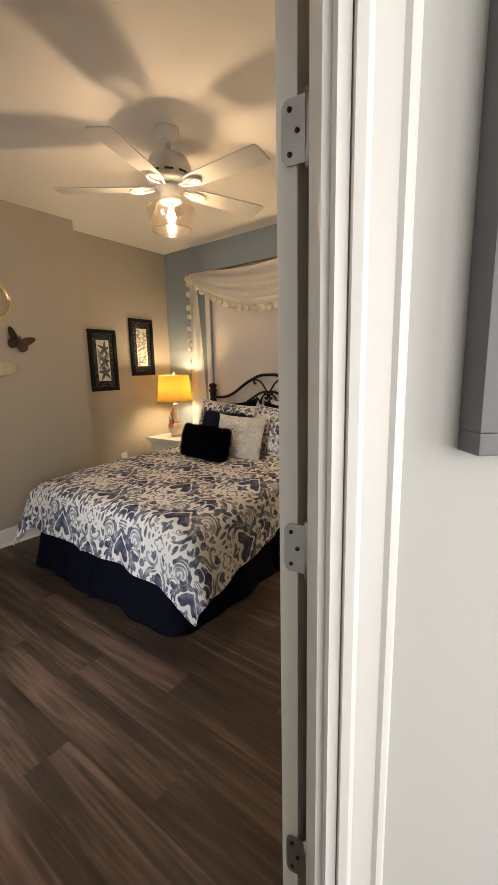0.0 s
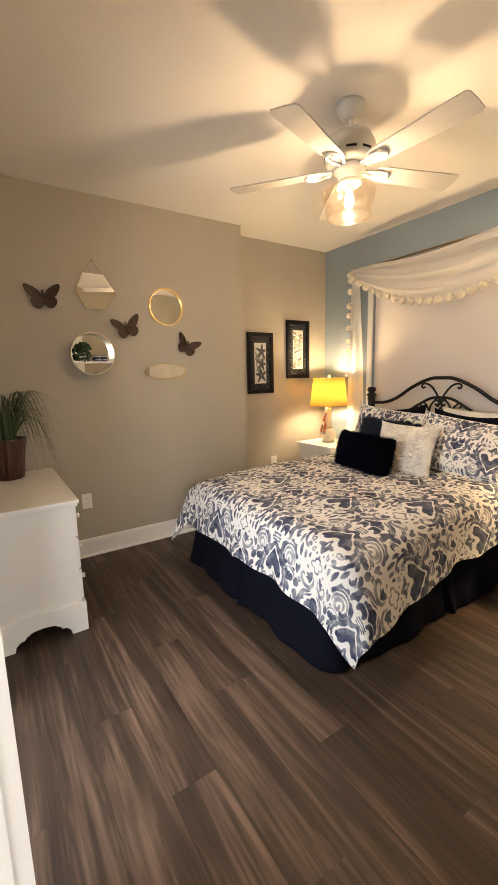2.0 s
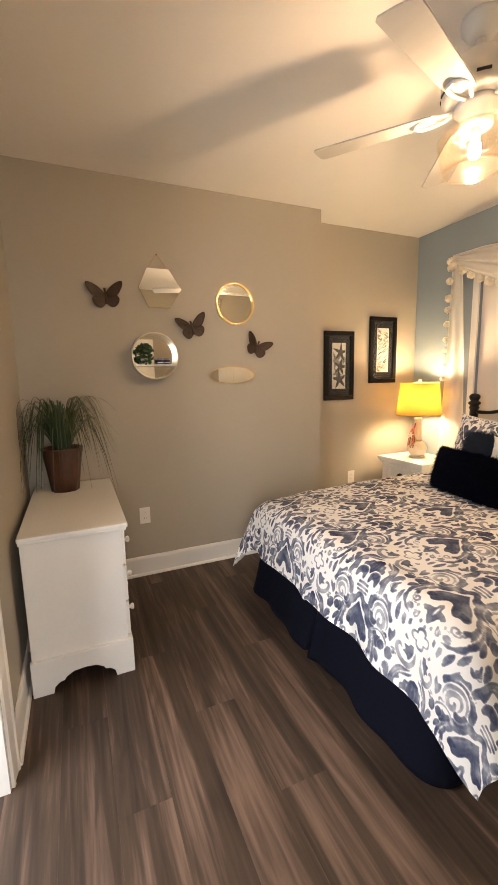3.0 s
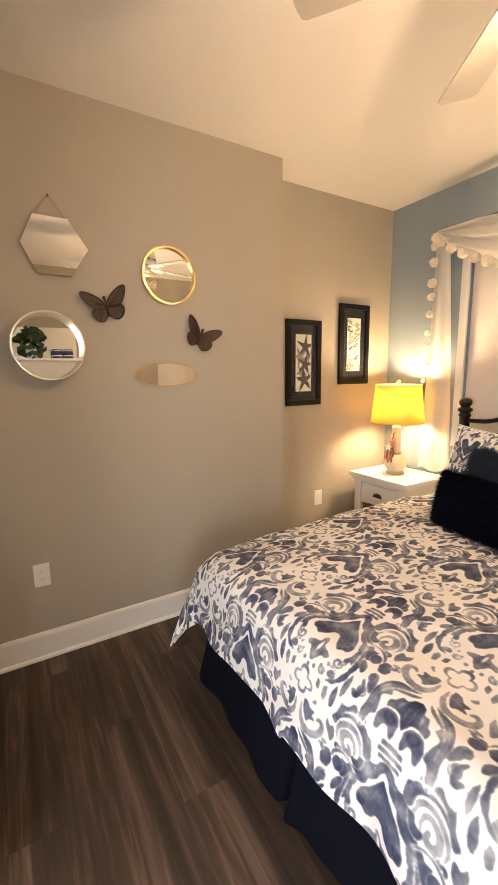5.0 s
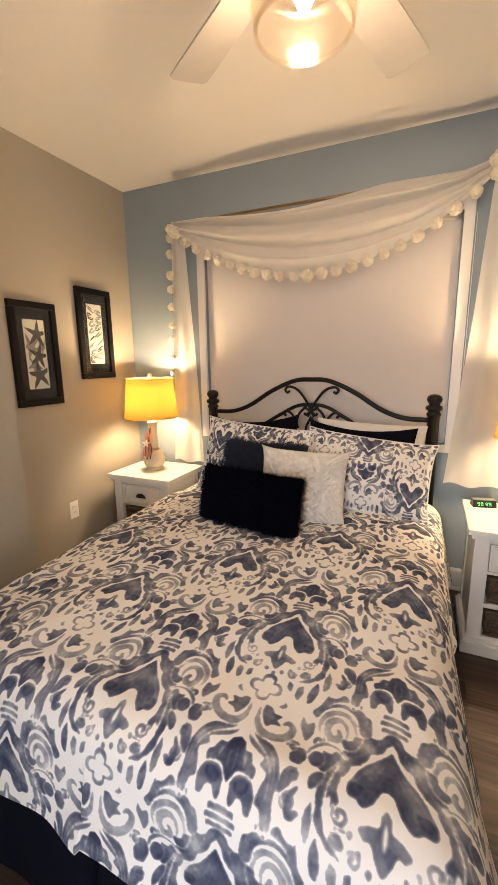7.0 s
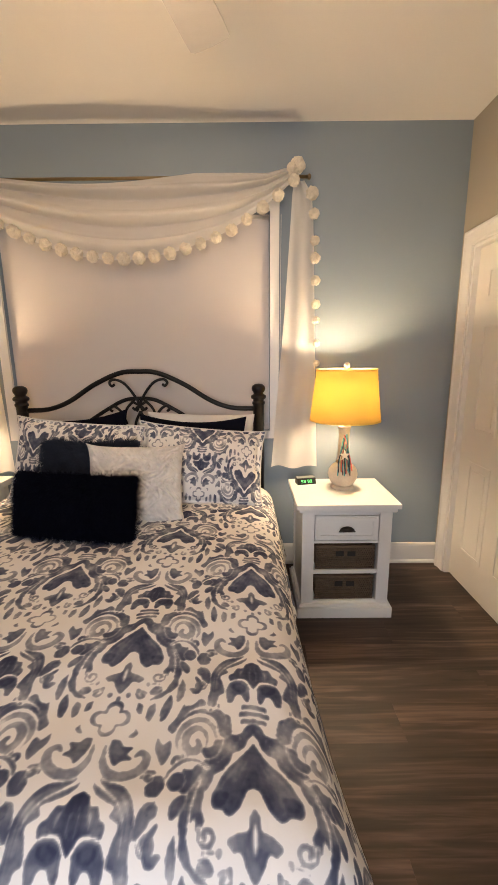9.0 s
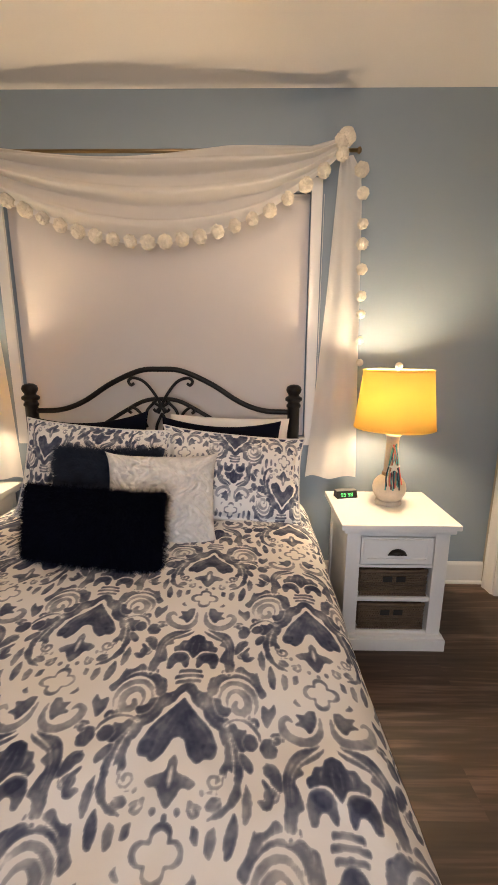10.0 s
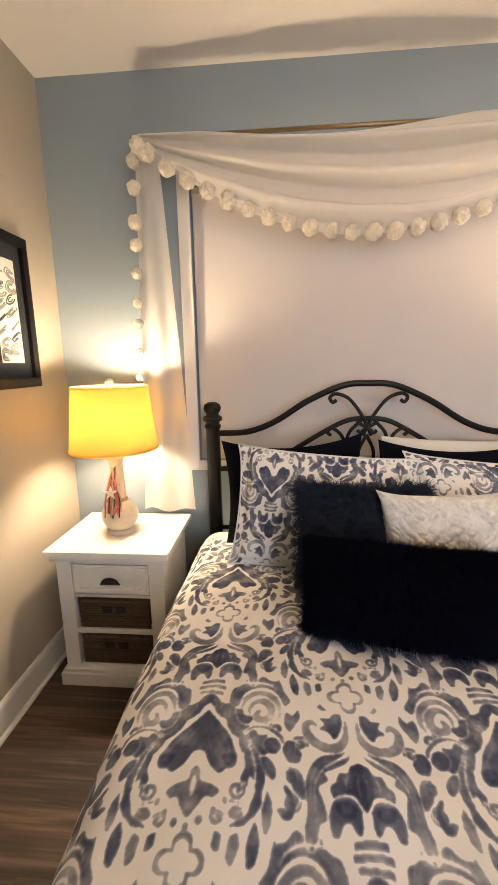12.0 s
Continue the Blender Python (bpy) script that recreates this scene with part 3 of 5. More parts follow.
def motif(step=0.0025):
    """Ink depth of one motif on a grid; u across (mirrored), v along, in metres."""
    us, vs = np.arange(-0.30, 0.30, step), np.arange(-0.50, 0.40, step)
    U, V = np.meshgrid(us, vs)
    A = np.abs(U)
    ink = np.zeros_like(U)

    def wash(hit, best, tone):
        """Water-colour: a darker rim and pooled pigment inside."""
        pool = 0.95 + 0.22 * wobble(A, V, 5.0) + 0.16 * wobble(V + 0.3, A, 9.0) + 0.10 * wobble(A + V, V - A, 21.0)
        ink[hit] = (tone * pool * (0.86 + 0.26 * best ** 3))[hit]

    def stroke(pts, widths, tone, lobes=0, halo=0.0035):
        line = spline([(x, y, 0) for x, y in pts], 8)
        ws = np.interp(np.linspace(0, 1, len(line)), np.linspace(0, 1, len(widths)), widths)
        if lobes:
            ws = ws * (0.62 + 0.5 * np.abs(np.sin(np.linspace(0, 1, len(line)) * math.pi * lobes)))
        best, near = np.full(U.shape, 9.0), np.full(U.shape, 9.0)
        for p, w in zip(line, ws):
            r = np.hypot(A - p.x, V - p.y)
            best, near = np.minimum(best, r / w), np.minimum(near, r - w)
        ink[near < halo] = 0.0
        wash(best < 1, best.clip(0, 1), tone)

    def leaf(pts, tone, halo=0.004):
        """A filled outline with soft corners."""
        line = [(p.x, p.y) for p in spline([(x, y, 0) for x, y in pts + pts[:1]], 5)][:-1]
        inside, near = np.zeros(U.shape, bool), np.full(U.shape, 9.0)
        for (x0, y0), (x1, y1) in zip(line, line[1:] + line[:1]):
            near = np.minimum(near, np.hypot(A - x0, V - y0))
            if y0 != y1:
                inside ^= ((y0 > V) != (y1 > V)) & (A < (x1 - x0) * (V - y0) / (y1 - y0) + x0)
        ink[near < halo] = 0.0
        wash(inside, (1 - near / 0.012).clip(0, 1), tone)

    def ball(x, y, rx, ry, tone, turn=0.0, halo=1.12):
        c, s = math.cos(turn), math.sin(turn)
        dx, dy = A - x, V - y
        e = np.sqrt(((dx * c + dy * s) / rx) ** 2 + ((dy * c - dx * s) / ry) ** 2)
        ink[e < halo] = 0.0
        wash(e < 1, e.clip(0, 1), tone)

    # scroll beside the ties: lobed cap over pale rolled bands
    stroke([(0.098, -0.118), (0.088, -0.062), (0.118, -0.026), (0.160, -0.036), (0.184, -0.076), (0.178, -0.116)], (0.004, 0.008, 0.009, 0.009, 0.008, 0.003), 0.26)
    stroke([(0.112, -0.112), (0.110, -0.072), (0.130, -0.050), (0.156, -0.064), (0.162, -0.094), (0.146, -0.114), (0.128, -0.104), (0.132, -0.084)], (0.003, 0.006, 0.009, 0.011, 0.012, 0.012, 0.010, 0.006), 0.26)
    leaf([(0.052, -0.050), (0.060, -0.012), (0.084, 0.004), (0.092, 0.026), (0.116, 0.022), (0.140, 0.036), (0.160, 0.016), (0.186, 0.008), (0.196, -0.024), (0.212, -0.050), (0.196, -0.066), (0.180, -0.034), (0.150, -0.010), (0.116, -0.008), (0.090, -0.028), (0.080, -0.064), (0.062, -0.070)], 0.44)
    # arms over the flower
    leaf([(0.008, 0.205), (0.040, 0.190), (0.080, 0.180), (0.108, 0.152), (0.120, 0.112), (0.116, 0.070), (0.122, 0.030), (0.112, 0.002), (0.098, 0.020), (0.092, 0.046), (0.078, 0.058), (0.086, 0.092), (0.092, 0.112), (0.070, 0.126), (0.076, 0.142), (0.046, 0.156), (0.020, 0.176)], 0.46)
    # flower: crown, two eyed petals under white lids
    leaf([(-0.004, 0.172), (0.016, 0.162), (0.026, 0.146), (0.044, 0.142), (0.054, 0.122), (0.066, 0.112), (0.060, 0.090), (0.040, 0.102), (0.020, 0.098), (0.008, 0.082), (-0.004, 0.074)], 0.68)
    leaf([(0.010, 0.070), (0.024, 0.090), (0.046, 0.094), (0.066, 0.082), (0.074, 0.056), (0.070, 0.030), (0.058, 0.028), (0.050, 0.046), (0.036, 0.052), (0.026, 0.036), (0.014, 0.034)], 0.50, 0.006)
    ball(0.040, 0.072, 0.020, 0.014, 0.66, 0.3, 0.0)
    for pts in ([(0.040, 0.176), (0.082, 0.162), (0.106, 0.126), (0.108, 0.070), (0.112, 0.024)], [(0.004, 0.152), (0.010, 0.120), (0.008, 0.098)], [(0.024, 0.146), (0.034, 0.124), (0.036, 0.108)], [(0.070, -0.040), (0.084, -0.008), (0.120, 0.014), (0.164, 0.000), (0.190, -0.032)], [(0.110, 0.022), (0.112, 0.006)], [(0.144, 0.028), (0.140, 0.006)]):
        stroke(pts, (0.001, 0.0022, 0.0024, 0.001), 0.24, 0, 0.0)
    # ties
    for k in (-0.019, 0.0, 0.019):
        ink[(A < 0.042) & (np.abs(V - k) < 0.0105)] = 0.0
        wash((A < 0.038 - 0.25 * abs(k)) & (np.abs(V - k + 3 * A ** 2) < 0.0066), np.clip(A / 0.04, 0, 1), 0.36)
    # leafy stem sweeping out and round
    stroke([(0.004, -0.032), (0.018, -0.054), (0.048, -0.088), (0.084, -0.132), (0.118, -0.182), (0.140, -0.236), (0.140, -0.290), (0.118, -0.326), (0.086, -0.342)], (0.008, 0.013, 0.017, 0.018, 0.016, 0.012, 0.009, 0.007, 0.003), 0.50, 7)
    leaf([(0.032, -0.066), (0.052, -0.058), (0.064, -0.072), (0.086, -0.082), (0.090, -0.108), (0.112, -0.122), (0.100, -0.140), (0.070, -0.118)], 0.52, 0.002)
    leaf([(0.122, -0.176), (0.108, -0.196), (0.112, -0.226), (0.102, -0.250), (0.116, -0.270), (0.122, -0.244), (0.136, -0.258), (0.142, -0.222)], 0.52, 0.002)
    ball(0.096, -0.316, 0.017, 0.013, 0.38, 0.5)
    stroke([(0.066, -0.300), (0.092, -0.292), (0.104, -0.300)], (0.002, 0.006, 0.002), 0.34)
    # acanthus lobes outside the stem
    for pts, tone in (([(0.104, -0.128), (0.124, -0.134), (0.140, -0.152), (0.160, -0.150), (0.150, -0.172), (0.162, -0.196), (0.146, -0.200), (0.134, -0.184), (0.120, -0.160)], 0.54),
                      ([(0.144, -0.206), (0.162, -0.210), (0.176, -0.232), (0.172, -0.252), (0.160, -0.244), (0.150, -0.228)], 0.46),
                      ([(0.072, -0.074), (0.090, -0.080), (0.098, -0.098), (0.118, -0.104), (0.112, -0.122), (0.094, -0.122), (0.080, -0.104)], 0.56)):
        leaf(pts, tone, 0.003)
    # white ribs running down the arms and the stem
    for pts, w in (([(0.0, 0.290), (0.004, 0.230), (0.016, 0.196), (0.048, 0.172), (0.078, 0.150), (0.098, 0.116), (0.100, 0.070)], (0.005, 0.006, 0.005, 0.003, 0.002, 0.002, 0.001)),
                   ([(0.104, -0.146), (0.126, -0.196), (0.134, -0.252), (0.120, -0.300), (0.096, -0.318)], (0.001, 0.003, 0.0035, 0.003, 0.001)),
                   ([(0.066, -0.026), (0.082, 0.006), (0.118, 0.012), (0.156, 0.002), (0.182, -0.028)], (0.001, 0.002, 0.003, 0.003, 0.001)),
                   ([(0.044, 0.216), (0.056, 0.250), (0.066, 0.268)], (0.001, 0.002, 0.001))):
        stroke(pts, w, 0.0, 0, 0.0)
    # curls springing from the ribs
    for x, y, r, a0, turn in ((0.094, -0.272, 0.020, 0.6, -1.2), (0.176, -0.130, 0.017, 2.2, 1.2), (0.060, -0.330, 0.015, 0.4, 1.1), (0.128, 0.206, 0.018, 3.4, -1.2), (0.146, 0.084, 0.019, 3.0, 1.2), (0.150, 0.130, 0.014, 0.4, 1.2)):
        pts = [(x + r * (1 - 0.75 * k / 9) * math.cos(a0 + turn * 2 * math.pi * k / 9), y + r * (1 - 0.75 * k / 9) * math.sin(a0 + turn * 2 * math.pi * k / 9)) for k in range(10)]
        stroke(pts, (0.002, 0.004, 0.005, 0.005, 0.005), 0.42)
    # heart-shaped leaf under the ties
    leaf([(-0.004, -0.066), (0.006, -0.082), (0.022, -0.102), (0.046, -0.130), (0.066, -0.152), (0.082, -0.180), (0.092, -0.206), (0.084, -0.226), (0.066, -0.226), (0.050, -0.236), (0.030, -0.218), (0.014, -0.186), (-0.004, -0.170)], 0.54, 0.004)
    for pts in ([(0.006, -0.100), (0.026, -0.140), (0.052, -0.190)], [(0.004, -0.130), (0.020, -0.166), (0.040, -0.214)], [(0.034, -0.130), (0.062, -0.168), (0.080, -0.200)]):
        stroke(pts, (0.001, 0.0022, 0.001), 0.30, 0, 0.0)
    leaf([(0.056, -0.196), (0.076, -0.192), (0.086, -0.206), (0.076, -0.220), (0.060, -0.214)], 0.72, 0.0)
    # flame under the heart and its row of drops
    leaf([(-0.004, -0.214), (0.010, -0.232), (0.014, -0.256), (0.036, -0.262), (0.056, -0.276), (0.046, -0.290), (0.028, -0.290), (0.016, -0.312), (-0.004, -0.324)], 0.42)
    ball(0.0, -0.268, 0.006, 0.024, 0.10, 0.0, 1.0)
    for x, y in ((0.0, -0.344), (0.026, -0.334), (0.050, -0.318), (0.070, -0.294)):
        ball(x, y, 0.0070, 0.0090, 0.34, 0.2)
    # outward tendril with round leaves
    stroke([(0.104, -0.146), (0.130, -0.130), (0.164, -0.134), (0.190, -0.156), (0.200, -0.190)], (0.002, 0.0035, 0.0045, 0.0045, 0.002), 0.40)
    ball(0.170, -0.178, 0.018, 0.021, 0.50, 0.3)
    leaf([(0.196, -0.178), (0.214, -0.172), (0.232, -0.186), (0.228, -0.210), (0.208, -0.214), (0.196, -0.200)], 0.52)
    leaf([(0.204, -0.222), (0.226, -0.228), (0.238, -0.252), (0.240, -0.284), (0.222, -0.274), (0.208, -0.252)], 0.42)
    stroke([(0.196, -0.262), (0.212, -0.288), (0.204, -0.310), (0.188, -0.304)], (0.003, 0.008, 0.010, 0.006), 0.52)
    # hanging leaves along the stem
    for pts, tone in (([(0.160, -0.272), (0.172, -0.296), (0.170, -0.330), (0.158, -0.350), (0.150, -0.318)], 0.46),
                      ([(0.136, -0.326), (0.146, -0.352), (0.140, -0.390), (0.126, -0.404), (0.122, -0.366)], 0.56),
                      ([(0.104, -0.350), (0.108, -0.376), (0.098, -0.404), (0.086, -0.390), (0.088, -0.362)], 0.42),
                      ([(0.176, -0.352), (0.188, -0.376), (0.180, -0.408), (0.168, -0.392)], 0.38),
                      ([(0.060, -0.352), (0.074, -0.362), (0.072, -0.384), (0.058, -0.376)], 0.42),
                      ([(0.128, 0.300), (0.142, 0.282), (0.160, 0.290), (0.164, 0.262), (0.150, 0.234), (0.136, 0.252), (0.124, 0.276)], 0.40),
                      ([(0.140, 0.210), (0.158, 0.206), (0.166, 0.180), (0.152, 0.158), (0.140, 0.182)], 0.46)):
        leaf(pts, tone)
    # quatrefoil ring
    for x, y in ((0.0, 0.372), (0.0, 0.318), (0.027, 0.345)):
        ball(x, y, 0.0225, 0.0225, 0.36, 0.0, 1.0)
    for x, y in ((0.0, 0.366), (0.0, 0.324), (0.021, 0.345)):
        ball(x, y, 0.0145, 0.0145, 0.0, 0.0, 1.0)
    ball(0.0, 0.345, 0.018, 0.018, 0.0, 0.0, 1.0)
    # pale crescents with a leaf, either side of the stalk
    stroke([(0.014, 0.272), (0.018, 0.232), (0.040, 0.206), (0.072, 0.204), (0.100, 0.220), (0.112, 0.250), (0.096, 0.264), (0.084, 0.254)], (0.004, 0.009, 0.012, 0.012, 0.012, 0.010, 0.007, 0.004), 0.28)
    leaf([(0.024, 0.292), (0.042, 0.290), (0.054, 0.276), (0.074, 0.276), (0.066, 0.260), (0.078, 0.246), (0.058, 0.240), (0.046, 0.226), (0.034, 0.240), (0.024, 0.264)], 0.46)
    # small leaves in the gaps that the repeat leaves open
    rng = random.Random(11)
    nv, nu = round(DROP / step), round(2 * COLW / step)
    ii, jj = np.meshgrid(np.arange(len(vs)), np.arange(len(us)), indexing="ij")
    for k in range(260):
        if k % 6 == 0:
            tile = np.zeros((nv, nu))
            np.maximum.at(tile, (ii % nv, jj % nu), ink)
            np.maximum.at(tile, ((ii + nv // 2) % nv, (jj + nu // 2) % nu), ink)
        x, y, a = rng.uniform(0.012, 0.19), rng.uniform(-0.44, 0.38), -1.15 + 0.7 * math.sin(9 * x + 7 * y) + rng.uniform(-0.3, 0.3)
        ln, w = rng.uniform(0.014, 0.022), rng.uniform(0.006, 0.009)
        spots = [(x + math.cos(a) * ln * q, y + math.sin(a) * ln * q) for q in (-0.9, 0.0, 0.9)]
        cells = [np.ix_(np.arange(int((py - vs[0]) / step) - 4, int((py - vs[0]) / step) + 5) % nv, np.arange(int((px - us[0]) / step) - 4, int((px - us[0]) / step) + 5) % nu) for px, py in spots]
        if spots[0][0] > 0.008 and spots[2][0] > 0.008 and all(tile[c].mean() < 0.012 for c in cells):
            bend = rng.choice((-0.008, 0.008))
            stroke([spots[0], (x - math.sin(a) * bend, y + math.cos(a) * bend), spots[2]], (0.001, 0.5 * w, w, 0.8 * w, 0.002), rng.uniform(0.26, 0.46))
            for c in cells:
                tile[c] = 0.5
    # slightly bled edges
    for _ in range(3):
        k = ink.copy()
        k[1:-1, 1:-1] = (ink[1:-1, 1:-1] * 4 + ink[:-2, 1:-1] + ink[2:, 1:-1] + ink[1:-1, :-2] + ink[1:-1, 2:]) / 8
        ink = k
    return us, vs, k


MOTIF = motif()


def print_ink(X, Y, scale=1.0, x0=0.0, y0=0.0):
    """Ink at sheet places: columns side by side, every second one dropped by half a repeat."""
    us, vs, ink = MOTIF
    X, Y = (X - x0) / scale, (Y - y0) / scale
    X, Y = X + 0.003 * wobble(X, Y, 3.0), Y + 0.003 * wobble(Y, X, 3.3)
    out = np.zeros_like(X)
    st = us[1] - us[0]
    for c in range(-6, 7):
        for r in range(-5, 6):
            fu = (X - c * COLW - us[0]) / st
            fv = (Y - r * DROP - (DROP / 2 if c % 2 else 0.0) - vs[0]) / st
            ok = (fu >= 0) & (fu < len(us) - 1.01) & (fv >= 0) & (fv < len(vs) - 1.01)
            if not ok.any():
                continue
            i, j = fv[ok].astype(int), fu[ok].astype(int)
            a, b2 = fv[ok] - i, fu[ok] - j
            val = ink[i, j] * (1 - a) * (1 - b2) + ink[i + 1, j] * a * (1 - b2) + ink[i, j + 1] * (1 - a) * b2 + ink[i + 1, j + 1] * a * b2
            out[ok] = np.maximum(out[ok], val)
    shade = 0.96 + 0.14 * wobble(X, Y, 2.1) + 0.12 * wobble(Y, X, 7.0)
    return np.clip(out * shade, 0, 1)


# ---- bed ----
BX, BFOOT, BHEAD = 1.530, -2.130, -0.14
bed = thing("bed", pose(BX, -1.13, 0), "made queen bed with black iron headboard and navy bed skirt", "bed")


TO_BED = Matrix.Translation((-BX, 1.13, 0))
b = boxed(0.80, 2.26, BFOOT + 0.06, BHEAD, 0.33, 0.520, bevel=0.05)
part("mattress", local(b, TO_BED), COTTON, bed, "white mattress", True)
b = boxed(0.81, 2.25, BFOOT + 0.04, BHEAD, 0.16, 0.33, bevel=0.02)
part("box_spring", local(b, TO_BED), COTTON, bed)
# skirt: one hanging length round three sides, with soft pleats and rounded corners
def skirt(x0, x1, yb, yh, r, pleats):
    line = [(x1, y) for y in np.arange(yh, yb + r, -0.012)]
    line += [(x1 - r + r * math.cos(a), yb + r - r * math.sin(a)) for a in np.linspace(0, math.pi / 2, 12)]
    line += [(x, yb) for x in np.arange(x1 - r - 0.012, x0 + r, -0.012)]
    line += [(x0 + r - r * math.sin(a), yb + r - r * math.cos(a)) for a in np.linspace(0, math.pi / 2, 12)]
    line += [(x0, y) for y in np.arange(yb + r + 0.012, yh, 0.012)]
    L = np.array(line)
    d = np.gradient(L, axis=0)
    d /= np.linalg.norm(d, axis=1)[:, None]
    n = np.stack([-d[:, 1], d[:, 0]], -1)
    s = np.concatenate([[0], np.cumsum(np.linalg.norm(np.diff(L, axis=0), axis=1))])
    rows = 14
    P = np.zeros((rows + 1, len(L), 3))
    for i in range(rows + 1):
        f = i / rows
        push = 0.03 * f + f * (0.012 + 0.012 * np.sin(s * 9 + 1.0) + 0.008 * np.sin(s * 23) + sum(0.035 * np.exp(-((s - c) / 0.05) ** 2) - 0.075 * np.exp(-((s - c - 0.03) / 0.016) ** 2) for c in pleats)) + 0.025 * f * f
        P[i, :, :2] = L + n * push[:, None]
        P[i, :, 2] = 0.36 - f * (0.348 - 0.006 * np.sin(s * 11))
    return P


P = skirt(0.79, 2.27, BFOOT + 0.030, -0.16, 0.05, (1.05, 2.66, 4.3)) + np.array((-BX, 1.13, 0))
ob = new("bed_skirt", grid_mesh("bed_skirt", P, NAVY))
ob.parent = bed
tagged(ob, "gathered navy cotton bed skirt")
ob.modifiers.new("thick", "SOLIDIFY").thickness = 0.004

# headboard
HY = -0.105
PX0, PX1 = 0.781, 2.263
for x in (PX0, PX1):
    prof = [(0.0, 0.0), (0.034, 0.0), (0.034, 1.135), (0.040, 1.140), (0.040, 1.152), (0.034, 1.157), (0.034, 1.168), (0.046, 1.174), (0.048, 1.186), (0.044, 1.194), (0.031, 1.200), (0.030, 1.208), (0.040, 1.222), (0.043, 1.236), (0.038, 1.252), (0.022, 1.262), (0.0, 1.265)]
    part("bed_post", local(lathe(prof, 24, at=(x, HY, 0)), TO_BED), IRON, bed, "black post with ball finial", True)
C = BX - 0.008


def both(pts):
    return [(C - (x - C), y, z) for x, y, z in reversed(pts)]


half = [(C, HY, 1.345), (C + 0.12, HY, 1.335), (C + 0.28, HY, 1.265), (C + 0.44, HY, 1.165), (C + 0.57, HY, 1.118), (PX1 - 0.03, HY, 1.110)]
part("top_rail", local(tube(spline(both(half) + half[1:], 8), 0.015, 10), TO_BED), IRON, bed, "", True)
half = [(C, HY, 1.180), (C + 0.10, HY, 1.168), (C + 0.22, HY, 1.105), (C + 0.36, HY, 1.02), (C + 0.50, HY, 0.95), (PX1 - 0.03, HY, 0.93)]
part("inner_arch", local(tube(spline(both(half) + half[1:], 8), 0.012, 10), TO_BED), IRON, bed, "", True)
for z in (0.62, 0.93):
    part("cross_rail", local(tube([(PX0, HY, z), (PX1, HY, z)], 0.012, 10), TO_BED), IRON, bed, "", True)
scrolls = []
for s in (-1, 1):
    scrolls.append([(C - s * 0.02, HY - 0.01, 1.10), (C + s * 0.03, HY - 0.01, 1.20), (C + s * 0.09, HY - 0.01, 1.275), (C + s * 0.15, HY - 0.01, 1.298), (C + s * 0.178, HY - 0.01, 1.280), (C + s * 0.165, HY - 0.01, 1.258), (C + s * 0.147, HY - 0.01, 1.268)])
    scrolls.append([(C + s * 0.05, HY - 0.01, 1.165), (C - s * 0.01, HY - 0.01, 1.13), (C - s * 0.03, HY - 0.01, 1.112), (C - s * 0.045, HY - 0.01, 1.125)])
    scrolls.append([(C + s * 0.03, HY - 0.01, 1.172), (C + s * 0.085, HY - 0.01, 1.11), (C + s * 0.10, HY - 0.01, 1.02), (C + s * 0.10, HY - 0.01, 0.93)])
    scrolls.append([(C + s * 0.085, HY - 0.01, 1.02), (C + s * 0.12, HY - 0.01, 1.10), (C + s * 0.165, HY - 0.01, 1.135), (C + s * 0.185, HY - 0.01, 1.115), (C + s * 0.17, HY - 0.01, 1.10)])
    scrolls.append([(C + s * 0.03, HY, 0.93), (C + s * 0.035, HY, 1.02), (C + s * 0.0, HY, 1.10)])
for sc in scrolls:
    part("scroll", local(tube(spline(sc, 8), 0.0085, 8), TO_BED), IRON, bed, "", True)

# comforter: a square-cornered sheet laid over the mattress, hanging at three sides
hw0, yf0 = 0.705, BFOOT + 0.095
sa = np.linspace(-hw0 - 0.375, hw0 + 0.375, 690)
sb = np.linspace(yf0 - 0.385, -0.27, 710)
SA, SB = np.meshgrid(sa, sb)
da = np.maximum(np.abs(SA) - hw0, 0)
db = np.maximum(yf0 - SB, 0)
blunt = np.maximum(da, db) / (da ** 3 + db ** 3 + 1e-12) ** (1 / 3)
da, db = np.where(SA < 0, da * blunt, da), np.where(SA < 0, db * blunt, db)     # one corner of the sheet is turned under
dd = np.hypot(da, db) + 1e-9
dirx, diry = np.sign(SA) * da / dd, -db / dd
rr, tm = 0.115, radians(80)
bent = np.minimum(dd / rr, tm)
extra = np.maximum(dd - rr * tm, 0)
out = rr * np.sin(bent) + extra * math.cos(tm)
drop = rr * (1 - np.cos(bent)) + extra * math.sin(tm)
corner = np.minimum(da, db) / 0.375
run = SA * 1.0 + SB * 1.0 * np.sign(SA)
fold = (0.013 * np.sin(run * 10 + 0.8 + 1.5 * np.sin(run * 3.1)) + 0.006 * np.sin(run * 23 + 2.0)) * np.clip(extra / 0.22, 0, 1)
west = SA < 0
tofoot = np.clip((-SB - 1.25) / 0.75, 0, 1)
out = out + 0.06 * tofoot ** 1.5 * np.clip(da / 0.35, 0, 1) * np.where(west, 0.5 + 1.2 * np.clip(corner * 2, 0, 1), 1.7) + fold + np.where(west, 0.02, 0.02) * np.clip(corner, 0, 1) ** 0.8
top = 0.650 + 0.028 * (1 - np.clip(np.abs(SA) / hw0, 0, 1) ** 4) - 0.035 * np.clip((-SB - 1.2) / 0.9, 0, 1) - 0.020 * np.clip((SB + 0.7) / 0.4, 0, 1) + 0.010 * np.clip(-SA / hw0, 0, 1) ** 1.5 * np.clip((-SB - 0.5) / 0.7, 0, 1)
